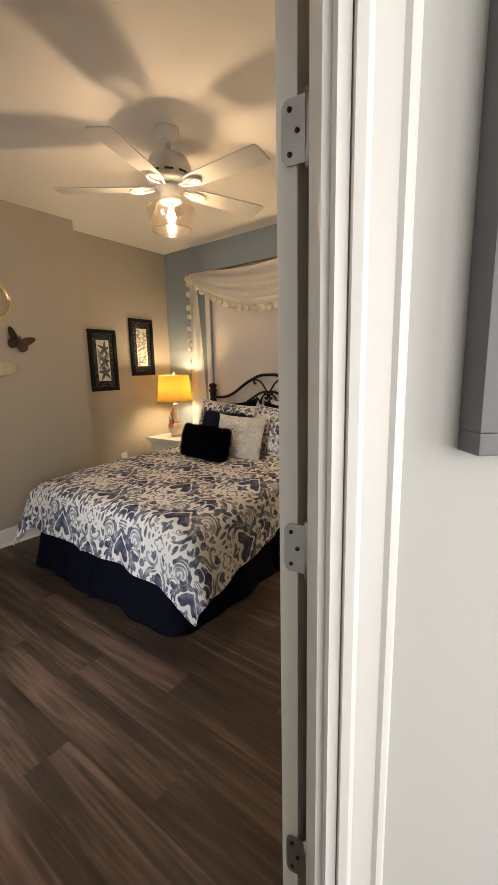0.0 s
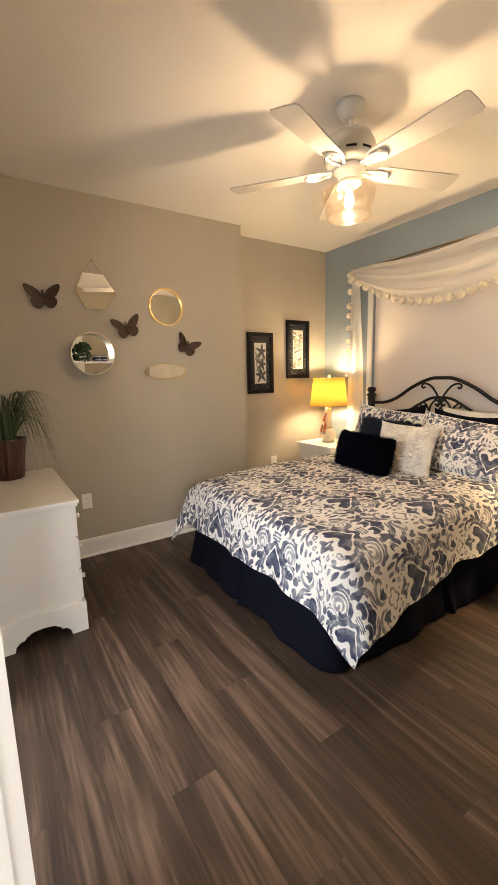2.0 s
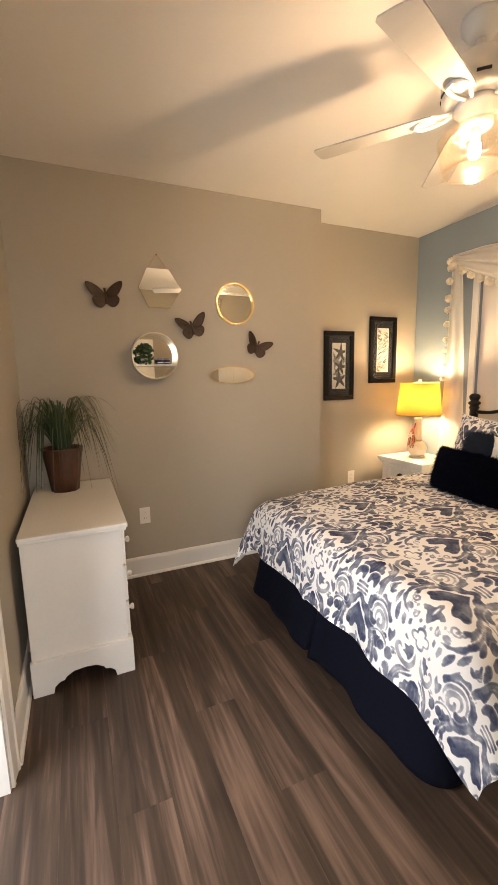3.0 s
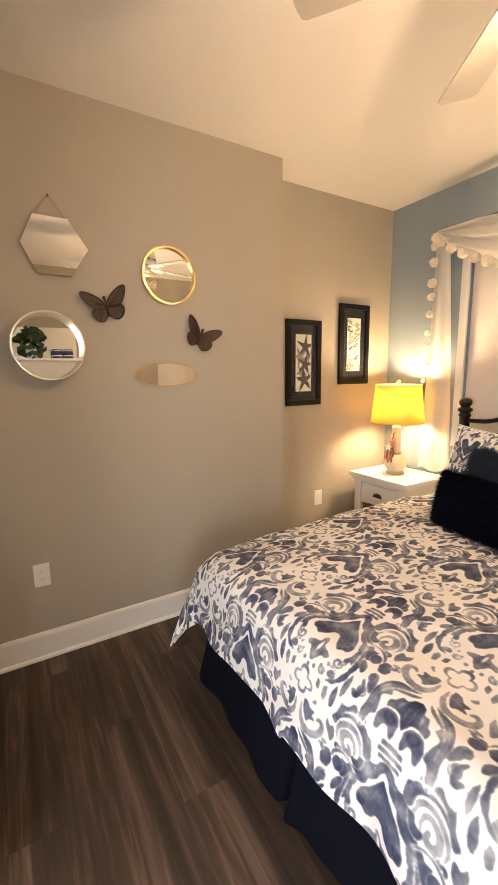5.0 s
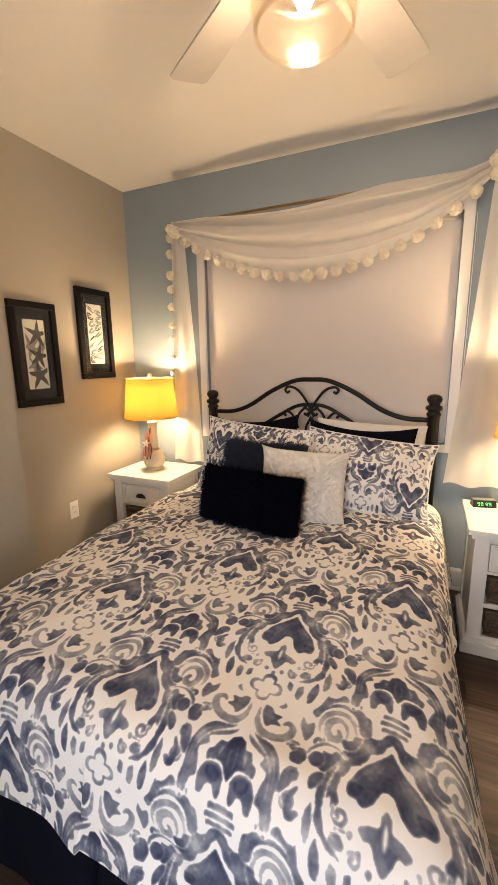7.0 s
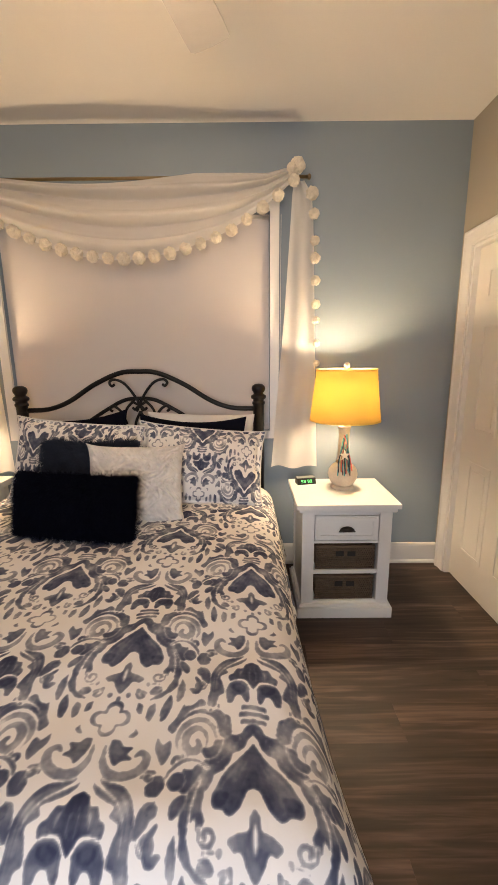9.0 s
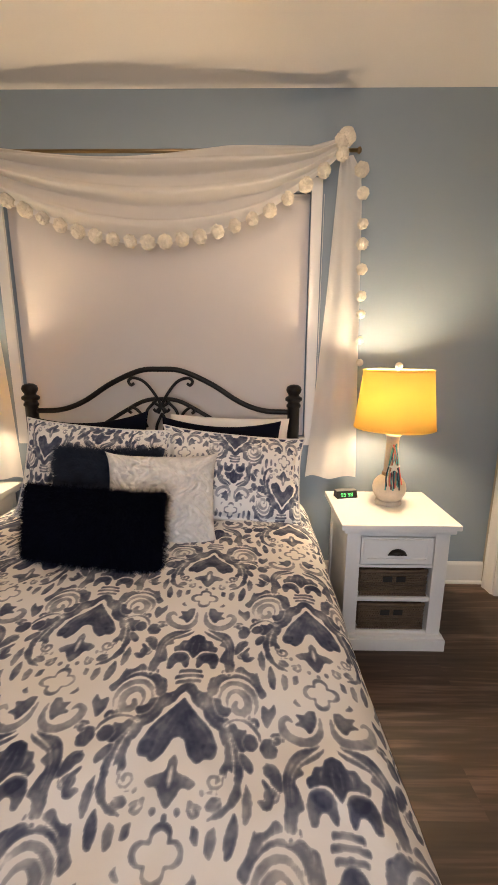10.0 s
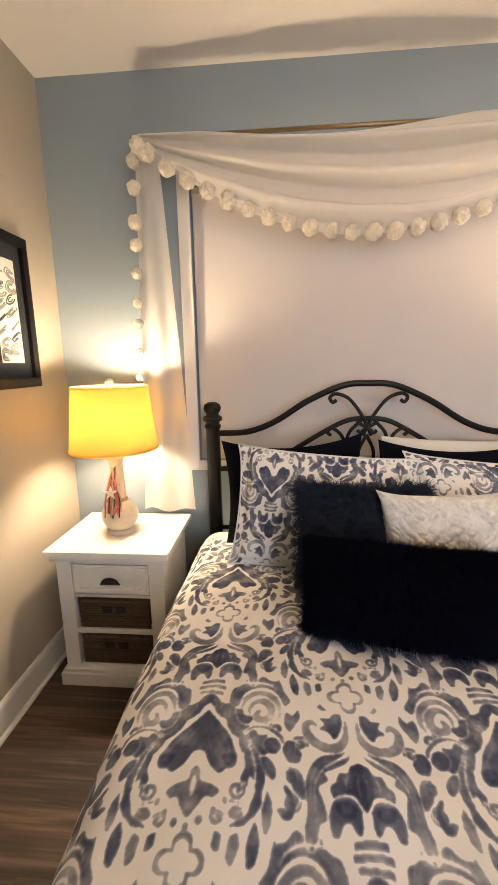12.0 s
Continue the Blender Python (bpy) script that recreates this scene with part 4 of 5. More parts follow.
puff = 0.008 * wobble(SA, SB, 1.1) + 0.004 * wobble(SB, SA, 2.3) + 0.0022 * np.sin(SA * 40 + 6 * wobble(SA, SB, 1.4)) * np.clip(wobble(SB, SA, 0.9), 0, 1)
puff += 0.0035 * np.maximum(0, np.sin(SB * 26 + 5 * wobble(SA, SB, 0.8))) ** 3 * np.clip(wobble(SA + 0.3, SB, 0.7), 0, 1)
PX = BX + np.clip(SA, -hw0, hw0) + dirx * out * np.where(west, 1 - 0.75 * np.clip(corner, 0, 1), 1.0)
PY = np.maximum(SB, yf0) + diry * out * (1 + np.where(west, 0.3, -0.45) * np.clip(corner, 0, 1))
PZ = np.maximum(top + puff * np.clip(1 - dd / 0.3, 0.2, 1) - drop - 0.05 * tofoot * np.clip(da / 0.35, 0, 1) ** 1.5 * (1 - corner) - np.where(west, 0.09, 0.0) * np.clip(corner, 0, 1), 0.03)
ink = print_ink(SA + BX, SB, 0.875, 1.892, -1.525)
comf = thing("comforter", pose(0, 0, 0), "white comforter with blue-grey scroll print draped over the bed", "comforter")
ob = new("cover", grid_mesh("cover", np.stack([PX, PY, PZ], -1), PRINT, ink))
ob.parent = comf
tagged(ob, "cotton cover with a blue-grey scroll print")
inner = (slice(4, -1, 12), slice(4, -1, 12))
inward = 0.012
P2 = np.stack([PX - dirx * inward * np.clip(dd / 0.08, 0, 1), PY - diry * inward * np.clip(dd / 0.08, 0, 1), PZ - inward * np.clip(1 - dd / 0.12, 0, 1)], -1)[inner]
ob = new("lining", grid_mesh("lining", P2, COTTON))
ob.parent = comf
tagged(ob, "plain white underside")
# fold of the sheet at the head
me = grid_mesh("bed_sheet", np.stack([PX[-90::3, ::3], PY[-90::3, ::3] + 0.10, PZ[-90::3, ::3] - 0.014], -1), COTTON)
tagged(new("bed_sheet", me), "white cotton sheet under the comforter", "bed sheet")


def leaning(centre, across, upward):
    """A cushion's place from its centre and the run of its two edges."""
    x = Vector(across).normalized()
    z = x.cross(Vector(upward)).normalized()
    y = z.cross(x)
    return Matrix(((x.x, y.x, z.x, centre[0]), (x.y, y.y, z.y, centre[1]), (x.z, y.z, z.z, centre[2]), (0, 0, 0, 1)))


def pillow(name, m, w, h, t, mat, label, bow=0.05, ears=0.0, printed=None, n=90, sag=0.0, fur=None, lumpy=0.0, category="pillow", flange=0.0, ruched=0.0):
    """A stuffed cushion, local x across, y up, z to the front."""
    g = np.sin(np.linspace(-1, 1, n) * math.pi / 2)
    Ug, Vg = np.meshgrid(g, g)
    fx = np.clip((1 - np.abs(Ug) ** 2.6), 0, 1) ** 0.55
    fy = np.clip((1 - np.abs(Vg) ** 2.6), 0, 1) ** 0.55
    X = w / 2 * Ug * (1 - bow * (1 - Vg ** 2) + ears * np.abs(Vg) ** 6)
    Y = h / 2 * Vg * (1 - bow * (1 - Ug ** 2) + ears * np.abs(Ug) ** 6) - sag * (1 - Ug ** 2) * np.clip(Vg, 0, 1)
    Z = t / 2 * fx * fy * (1 + 0.10 * wobble(Ug, Vg, 0.7)) + lumpy * wobble(Ug * 2.2, Vg * 2.2, 1.6) * fx * fy
    if ruched:       # gathered rows of small wavy tucks
        Z = Z + ruched * (np.abs(np.sin(Ug * 17 + 2.2 * np.sin(Vg * 9 + 3 * Ug)) * np.sin(Vg * 13 + 2.5 * np.sin(Ug * 7 - 2 * Vg))) ** 0.6 - 0.4) * (fx * fy) ** 0.5
    if flange:       # a flat stitched border that waves a little
        border = np.clip((np.maximum(np.abs(Ug), np.abs(Vg)) - 0.90) / 0.03, 0, 1)
        Z = Z * (1 - 0.9 * border)
        X, Y = X * (1 + flange * border), Y * (1 + flange * border)
    front = np.stack([X, Y, Z + 0.001], -1)
    back = np.stack([X, Y, -Z - 0.001], -1)[::-1]
    P = np.concatenate([front, back])
    k = None
    if printed:
        k = print_ink(P[..., 0], -P[..., 1], *printed)
    th = thing(name, m, label, category)
    ob = new("cover", grid_mesh("cover", P, mat, k))
    ob.parent = th
    if flange:
        e = [front[0, j] for j in range(0, n, 4)] + [front[i, -1] for i in range(0, n, 4)] + [front[-1, j] for j in range(n - 1, 0, -4)] + [front[i, 0] for i in range(n - 1, -1, -4)]
        keep = [Vector(e[0])]
        for q in e[1:]:
            if (Vector(q) - keep[-1]).length > 0.002:
                keep.append(Vector(q))
        part("piping", tube(keep, 0.0035, 6), COTTON, th, "narrow white piping", True)
    if fur:
        count, length, wide = fur
        rng = np.random.RandomState(int(w * 1000))
        ii, jj = rng.randint(2, n - 2, count), rng.randint(2, n - 2, count)
        side = np.where(rng.rand(count) < 0.72, 1.0, -1.0)
        base = np.stack([X[ii, jj], Y[ii, jj], Z[ii, jj] * side], -1) + rng.normal(0, 0.003, (count, 3)) * (1, 1, 0)
        away = np.stack([X[ii, jj] / w * 1.6, Y[ii, jj] / h * 1.6 - 0.35, side * 0.8], -1) + rng.normal(0, 0.55, (count, 3))
        away /= np.linalg.norm(away, axis=1)[:, None]
        cross = np.cross(away, rng.normal(0, 1, (count, 3)))
        cross /= np.linalg.norm(cross, axis=1)[:, None]
        ln = length * (0.5 + rng.rand(count, 1))
        a, c, d = base - cross * wide, base + cross * wide, base + away * ln - np.array((0, 0.25, 0)) * ln
        verts = np.stack([a, c, d], 1).reshape(-1, 3)
        fm = bpy.data.meshes.new("fur")
        fm.from_pydata(verts.tolist(), [], np.arange(count * 3).reshape(-1, 3).tolist())
        fm.materials.append(mat)
        fo = tagged(new("fur", fm), kind="stuff")
        fo.parent = th
    return th


pillow("pillow", pose(1.18, -0.19, 0.80, 80, 0, 0), 0.62, 0.42, 0.13, COTTON, "white cotton pillow propped against the headboard")
pillow("pillow", pose(1.90, -0.19, 0.865, 80, 2, 0), 0.66, 0.46, 0.13, COTTON, "white cotton pillow propped against the headboard")
pillow("pillow", pose(1.17, -0.275, 0.88, 78, -3, 0), 0.64, 0.48, 0.10, NAVY, "navy pillow standing behind the printed sham", 0.09, sag=0.03)
pillow("pillow", pose(1.86, -0.275, 0.86, 78, 2, 0), 0.64, 0.47, 0.10, NAVY, "navy pillow standing behind the printed sham", 0.06, sag=0.03)
pillow("pillow_sham", leaning((1.276, -0.530, 0.872), (0.66, -0.03, -0.050), (0.02, 0.130, 0.408)), 0.67, 0.45, 0.17, PRINT, "pillow sham in blue-grey scroll print", 0.05, ears=0.03, printed=(0.66, -0.20, 0.0), n=170, flange=0.03)
pillow("pillow_sham", leaning((1.940, -0.505, 0.855), (0.66, 0.06, -0.075), (0.03, 0.20, 0.34)), 0.66, 0.42, 0.17, PRINT, "pillow sham in blue-grey scroll print", 0.04, ears=0.05, printed=(0.66, 0.0, -0.06), n=170, flange=0.03)
pillow("throw_pillow", leaning((1.395, -0.690, 0.838), (0.42, -0.03, 0.0), (0.0, 0.12, 0.32)), 0.42, 0.36, 0.18, FUR_SLATE, "slate blue faux fur throw pillow", 0.04, fur=(26000, 0.050, 0.0016))
pillow("throw_pillow", leaning((1.662, -0.775, 0.835), (0.425, 0.077, -0.02), (-0.03, 0.13, 0.34)), 0.445, 0.375, 0.16, RUCHE, "cream ruched plush throw pillow", 0.05, ears=0.07, lumpy=0.005, n=220, ruched=0.016)
pillow("throw_pillow", leaning((1.452, -0.975, 0.806), (0.55, -0.085, -0.004), (0.02, 0.055, 0.245)), 0.50, 0.245, 0.20, FURN_NAVY, "dark navy faux fur lumbar pillow", -0.02, ears=0.03, fur=(60000, 0.034, 0.0011))

# ---- curtains ----
cur = thing("window_curtain", pose(0, 0, 0), "white sheer swag and side panels trimmed with pompoms", "curtain")
RZ, RY, RX0, RX1 = 2.412, -0.105, 0.490, 2.535
rod = thing("curtain_rod", pose(0, 0, 0), "slim antique brass curtain rod above the window", "curtain rod")
part("rod", tube([(RX0 - 0.01, RY, RZ), (RX1 + 0.01, RY, RZ)], 0.009, 12), BRASS_ROD, rod, "", True)
for x, s in ((RX0, -1), (RX1, 1)):
    f = lathe([(0.0, 0.0), (0.010, 0.0), (0.015, 0.006), (0.015, 0.014), (0.008, 0.02), (0.0, 0.022)], 16)
    local(f, pose(x + s * 0.008, RY, RZ, 0, 90 * s, 0))
    part("finial", f, BRASS_ROD, rod, "", True)
    part("bracket", tube([(x - s * 0.04, 0.0, RZ - 0.02), (x - s * 0.04, RY * 0.6, RZ - 0.022), (x - s * 0.04, RY, RZ - 0.012)], 0.006, 8), BRASS_ROD, rod, "", True)


def lerp_rows(z, rows):
    zs = [r[0] for r in rows]
    return [np.interp(z, zs, [r[k] for r in rows]) for k in (1, 2)]


east_rows = ((0.72, 2.345, 2.640), (1.2, 2.385, 2.622), (1.7, 2.425, 2.605), (2.2, 2.455, 2.585), (2.33, 2.462, 2.572), (2.40, 2.47, 2.53))
west_rows = ((0.70, 0.400, 0.672), (1.2, 0.425, 0.645), (1.7, 0.445, 0.615), (2.2, 0.462, 0.585), (2.33, 0.468, 0.575), (2.40, 0.495, 0.565))
poms = []
for rows, s in ((east_rows, 1), (west_rows, -1)):
    zz, uu = np.linspace(2.40, rows[0][0], 90), np.linspace(0, 1, 60)
    Zg, Ug = np.meshgrid(zz, uu, indexing="ij")
    l, r = lerp_rows(zz, rows[::1])
    X = l[:, None] + (r - l)[:, None] * Ug
    amp = 0.004 + 0.006 * (2.4 - Zg) / 1.7
    Y = -0.075 + amp * np.sin(Ug * 1.8 * 2 * math.pi + 0.6 * np.sin(Zg * 3)) - 0.012 * np.cos(Zg * 2.2)
    Zs = Zg + 0.010 * np.sin(Ug * 9) * (Zg < 0.75)
    ob = new("side_panel", grid_mesh("side_panel", np.stack([X, Y, Zs], -1), SHEER))
    ob.parent = cur
    tagged(ob, "sheer white side panel")
    for k in range(9):
        z = 2.335 - 0.118 * k + 0.014 * math.sin(k * 2.3)
        xl, xr = lerp_rows(np.array([z]), rows)
        poms.append((float(xr[0]) + 0.006 if s > 0 else float(xl[0]) - 0.006, -0.085, z, 1.0 - 0.05 * k))
# swag
uu, vv = np.linspace(0, 1, 170), np.linspace(0, 1, 140)
Ug, Vg = np.meshgrid(uu, vv)
sx = np.sin(math.pi * Ug).clip(0, 1)
ztop = RZ + 0.012 - 0.030 * np.clip(np.sin(math.pi * np.clip((Ug - 0.14) / 0.56, 0, 1)), 0, 1) + 0.05 * np.clip((Ug - 0.90) / 0.1, 0, 1)
zbot = 2.385 - 0.405 * sx ** 0.85 + 0.055 * np.clip((Ug - 0.80) / 0.2, 0, 1)
tuck = (Vg ** 0.9 * 3.0 + 0.12 * np.sin(Ug * 4.0 + 0.5) - 0.25 * (Ug - 0.5)) % 1.0
folds = tuck ** 1.4 * (1 - np.clip((tuck - 0.80) / 0.20, 0, 1) ** 2)
Zg = ztop + (zbot - ztop) * (Vg + 0.042 * np.sin(tuck * 2 * math.pi) * sx)
Yg = RY - 0.014 - 0.055 * sx * np.sin(Vg * 2.2) - 0.115 * folds * sx ** 0.6 * np.clip(Vg * 5, 0, 1) * np.clip((1 - Vg) * 6, 0, 1) - 0.004 * np.sin(Ug * 60 + Vg * 3) * Vg * sx
Xg = RX0 + 0.010 + (RX1 - RX0 - 0.03) * Ug
ob = new("swag", grid_mesh("swag", np.stack([Xg, Yg, Zg], -1), SHEER))
ob.parent = cur
tagged(ob, "draped sheer white swag")
for k in range(23):
    u = 0.02 + 0.955 * k / 22
    z = 2.385 - 0.405 * math.sin(math.pi * u) ** 0.85 + 0.055 * max(0, (u - 0.8) / 0.2)
    y = RY - 0.014 - 0.055 * math.sin(math.pi * u) * math.sin(2.2) - 0.015
    poms.append((RX0 + 0.010 + (RX1 - RX0 - 0.03) * u, y, z - 0.004, 1.0))
poms += [(2.485, -0.125, 2.462, 1.15), (2.460, -0.13, 2.440, 1.0), (0.500, -0.13, 2.375, 1.1), (0.525, -0.13, 2.345, 1.0)]
rng = random.Random(5)
pb = bmesh.new()
bmesh.ops.create_icosphere(pb, subdivisions=4, radius=0.034)
for v in pb.verts:
    v.co *= 1 + 0.12 * noise.noise(v.co * 60) + 0.13 * rng.uniform(-1, 1)
pom_mesh = mesh_of("pompom", pb, POM, True)
for x, y, z, s in poms:
    o = new("pompom", pom_mesh)
    o.parent = cur
    o.matrix_local = pose(x, y, z, rng.uniform(0, 360), rng.uniform(0, 360), 0) @ Matrix.Scale(s * rng.uniform(0.85, 1.05), 4)

# ---- nightstands ----
def nightstand(m, label):
    """Front faces -y; width 0.55, depth 0.46, height 0.67."""
    th = thing("nightstand", m, label, "nightstand", "nightstands beside the bed")
    W, D, HT = 0.548, 0.470, 0.668
    part("top", boxed(-W / 2, W / 2, -D / 2, D / 2, HT - 0.026, HT, bevel=0.004), FURN, th)
    part("cornice", boxed(-W / 2 + 0.015, W / 2 - 0.015, -D / 2 + 0.015, D / 2 - 0.01, HT - 0.05, HT - 0.026, bevel=0.008), FURN, th)
    x0, y0, y1 = W / 2 - 0.04, -D / 2 + 0.035, D / 2 - 0.03
    for s in (-1, 1):
        part("side_panel", boxed(min(s * x0, s * (x0 - 0.02)), max(s * x0, s * (x0 - 0.02)), y0 + 0.05, y1 - 0.04, 0.06, HT - 0.05), FURN, th)
        for ya, yb in ((y0, y0 + 0.05), (y1 - 0.04, y1)):
            a, c = s * (x0 + 0.006), s * (x0 - 0.060)
            part("corner_post", boxed(min(a, c), max(a, c), ya, yb, 0.06, HT - 0.05, bevel=0.003), FURN, th)
        a, c = s * (x0 + 0.005), s * (x0 - 0.005)
        part("side_rail", boxed(min(a, c), max(a, c), y0 + 0.05, y1 - 0.04, HT - 0.12, HT - 0.05, bevel=0.002), FURN, th)
    xi = x0 - 0.060
    part("back_panel", boxed(-xi, xi, y1 - 0.02, y1 - 0.008, 0.06, HT - 0.05), FURN, th)
    for z0, z1 in ((0.075, 0.095), (0.255, 0.278), (0.435, 0.450), (HT - 0.072, HT - 0.05)):
        part("shelf", boxed(-xi, xi, y0 + 0.006, y1 - 0.02, z0, z1, bevel=0.002), FURN, th)
    b = bmesh.new()
    box(b, -W / 2 + 0.012, W / 2 - 0.012, -D / 2 + 0.012, D / 2 - 0.012, 0.0, 0.062, bevel=0.004)
    box(b, -W / 2 + 0.022, W / 2 - 0.022, -D / 2 + 0.022, D / 2 - 0.022, 0.062, 0.080, bevel=0.006)
    part("plinth", b, FURN, th)
    dr = part("drawer", boxed(-xi + 0.004, xi - 0.004, y0 + 0.004, y0 + 0.30, 0.454, HT - 0.076, bevel=0.002), FURN, th)
    f = bmesh.new()
    zA, zB, xA = 0.462, HT - 0.084, xi - 0.012
    box(f, -xA, xA, y0 - 0.003, y0 + 0.006, zA, zA + 0.022, bevel=0.001), box(f, -xA, xA, y0 - 0.003, y0 + 0.006, zB - 0.022, zB, bevel=0.001)
    box(f, -xA, -xA + 0.022, y0 - 0.003, y0 + 0.006, zA + 0.022, zB - 0.022), box(f, xA - 0.022, xA, y0 - 0.003, y0 + 0.006, zA + 0.022, zB - 0.022)
    part("drawer_frame", f, FURN, dr)
    pull = bmesh.new()
    n = 14
    for i in range(n + 1):
        a = math.pi * i / n
        for j in range(6):
            e = math.pi / 2 * j / 5
            pull.verts.new((0.042 * math.cos(a) * (0.55 + 0.45 * math.cos(e)), y0 - 0.024 * math.sin(e) * math.sin(a) ** 0.5 - 0.004, 0.507 + 0.030 * math.sin(a) * math.cos(e * 0.75)))
    pull.verts.ensure_lookup_table()
    for i in range(n):
        for j in range(5):
            pull.faces.new([pull.verts[k] for k in (i * 6 + j, i * 6 + j + 1, (i + 1) * 6 + j + 1, (i + 1) * 6 + j)])
    box(pull, -0.045, 0.045, y0 - 0.006, y0 - 0.001, 0.503, 0.509, bevel=0.001)
    part("cup_pull", pull, BRONZE, dr, "dark bronze cup pull", True)
    for z0, z1 in ((0.097, 0.240), (0.280, 0.420)):
        bk = basket(th, -xi + 0.012, xi - 0.012, y0 + 0.014, y1 - 0.06, z0, z1)
    return th


def basket(parent, x0, x1, y0, y1, z0, z1):
    """A woven basket: rows of weft bulging over and under upright stakes."""
    b = bmesh.new()
    box(b, x0 + 0.006, x1 - 0.006, y0 + 0.006, y1, z0, z1 - 0.012)
    rows, per, wefts = 11, 26, []
    for i in range(rows):
        z = z0 + 0.006 + (z1 - z0 - 0.022) * i / (rows - 1)
        pts = []
        for j in range(per * 2 + 1):
            x = x0 + 0.004 + (x1 - x0 - 0.008) * j / (per * 2)
            pts.append((x, y0 + 0.004 - 0.004 * math.cos(math.pi * (j + i)), z + 0.0008 * math.sin(j * 1.7 + i)))
        wefts.append(tube(pts, 0.0056, 5))
    tube([(x0, y0 + 0.006, z1 - 0.008), ((x0 + x1) / 2, y0 + 0.002, z1 - 0.010), (x1, y0 + 0.006, z1 - 0.008)], 0.008, 8, b)
    tube([(x0, y0 + 0.006, z0 + 0.004), (x1, y0 + 0.006, z0 + 0.004)], 0.007, 8, b)
    bk = part("basket", b, WICKER, parent, "dark brown woven wicker basket", True)
    for wb in wefts:
        part("weft", wb, WICKER, bk, "", True)
    for s in (-1, 1):
        c = (x0 + x1) / 2 + s * 0.032
        # No hole is cut: a dark plate stands for the shade inside it.
        part("hand_hole_shadow", boxed(c - 0.022, c + 0.022, y0 - 0.007, y0 - 0.003, z1 - 0.062, z1 - 0.034, bevel=0.001), SLOT_SHADOW, bk)
    return bk


NSW = pose(0.366, -0.278, 0)
NSE = pose(2.722, -0.408, 0)
nightstand(NSW, "white nightstand with drawer and two baskets")
nightstand(NSE, "white nightstand with drawer and two baskets")


# ---- table lamps ----
def table_lamp(m, label, cords):
    th = thing("table_lamp", m, label, "lamp", "table lamps on the nightstands")
    part("foot", lathe([(0.0, 0.0), (0.066, 0.0), (0.068, 0.006), (0.066, 0.014), (0.060, 0.022), (0.0, 0.022)], 40), SAND, th, "", True)
    prof = [(0.050, 0.020), (0.066, 0.034), (0.080, 0.060), (0.085, 0.085), (0.080, 0.112), (0.064, 0.136), (0.044, 0.150), (0.034, 0.158), (0.034, 0.200), (0.031, 0.260), (0.030, 0.330), (0.034, 0.356), (0.038, 0.364), (0.026, 0.372), (0.0, 0.374)]
    ob = part("body", lathe(prof, 40), SAND, th, "pale sand coloured bottle-shaped base", True)
    tie = part("cord_ring", lathe([(0.036, 0.150), (0.042, 0.156), (0.042, 0.164), (0.036, 0.170)], 24, cap=False), ROPE, th, "", True)
    rg = random.Random(3)
    for k in range(15):
        x = -0.030 + 0.006 * k * 0.8 + rg.uniform(-0.006, 0.006)
        top = (0.004 + rg.uniform(-0.01, 0.01), -0.040, 0.330 - rg.uniform(0, 0.03))
        pts = [top, ((x + top[0]) / 2, -0.066, 0.25), (x, -0.076 + 0.001 * k, 0.17), (x + rg.uniform(-0.01, 0.01), -0.088, 0.105 + rg.uniform(-0.02, 0.03))]
        part("tassel_strand", tube(spline(pts, 4), 0.0036, 5), cords[k % len(cords)], th)
    star = []
    for k in range(10):
        a, r = math.pi / 2 + k * math.pi / 5, (0.032 if k % 2 == 0 else 0.012)
        star.append((r * math.cos(a), r * math.sin(a)))
    part("starfish_charm", slab(star, -0.004, 0.004, m=pose(0.0, -0.086, 0.215, 80, 0, 10)), PAPER, th, "pale starfish charm")
    part("stem", tube([(0, 0, 0.37), (0, 0, 0.70)], 0.005, 8), BRASS_ROD, th, "", True)
    part("bulb", lathe([(0.0, 0.48), (0.014, 0.485), (0.014, 0.525), (0.022, 0.545), (0.034, 0.580), (0.032, 0.610), (0.020, 0.632), (0.0, 0.638)], 20), TBULB, th, "lit bulb", True)
    sh = lathe([(0.196, 0.405), (0.165, 0.685)], 64, cap=False)
    so = part("shade", sh, SHADE, th, "yellow drum shade lit from inside", True)
    so.modifiers.new("thick", "SOLIDIFY").thickness = 0.002
    for r, z in ((0.196, 0.405), (0.165, 0.685)):
        b = bmesh.new()
        ring(b, r + 0.002, r + 0.002, 0.004, -0.004, 0.004, 64)
        local(b, pose(0, 0, z, 90, 0, 0))
        part("shade_trim", b, SHADE, so)
    for k in range(3):
        a = 2 * math.pi * k / 3
        part("spider_arm", tube([(0, 0, 0.675), (0.164 * math.cos(a), 0.164 * math.sin(a), 0.678)], 0.002, 6), BRASS_ROD, so)
    part("finial", lathe([(0.0, 0.678), (0.008, 0.68), (0.007, 0.69), (0.016, 0.700), (0.018, 0.710), (0.010, 0.722), (0.0, 0.725)], 20), FANW, th, "", True)
    return th


table_lamp(pose(0.350, -0.275, 0.668), "table lamp with yellow drum shade and shell tassel, lit", (CORAL, ROPE, INDIGO, CORAL, ROPE))
table_lamp(pose(2.748, -0.350, 0.668, 0, 0, -8), "table lamp with yellow drum shade and corded tassel, lit", (INDIGO, TEAL, CORAL, ROPE, INDIGO, TEAL))

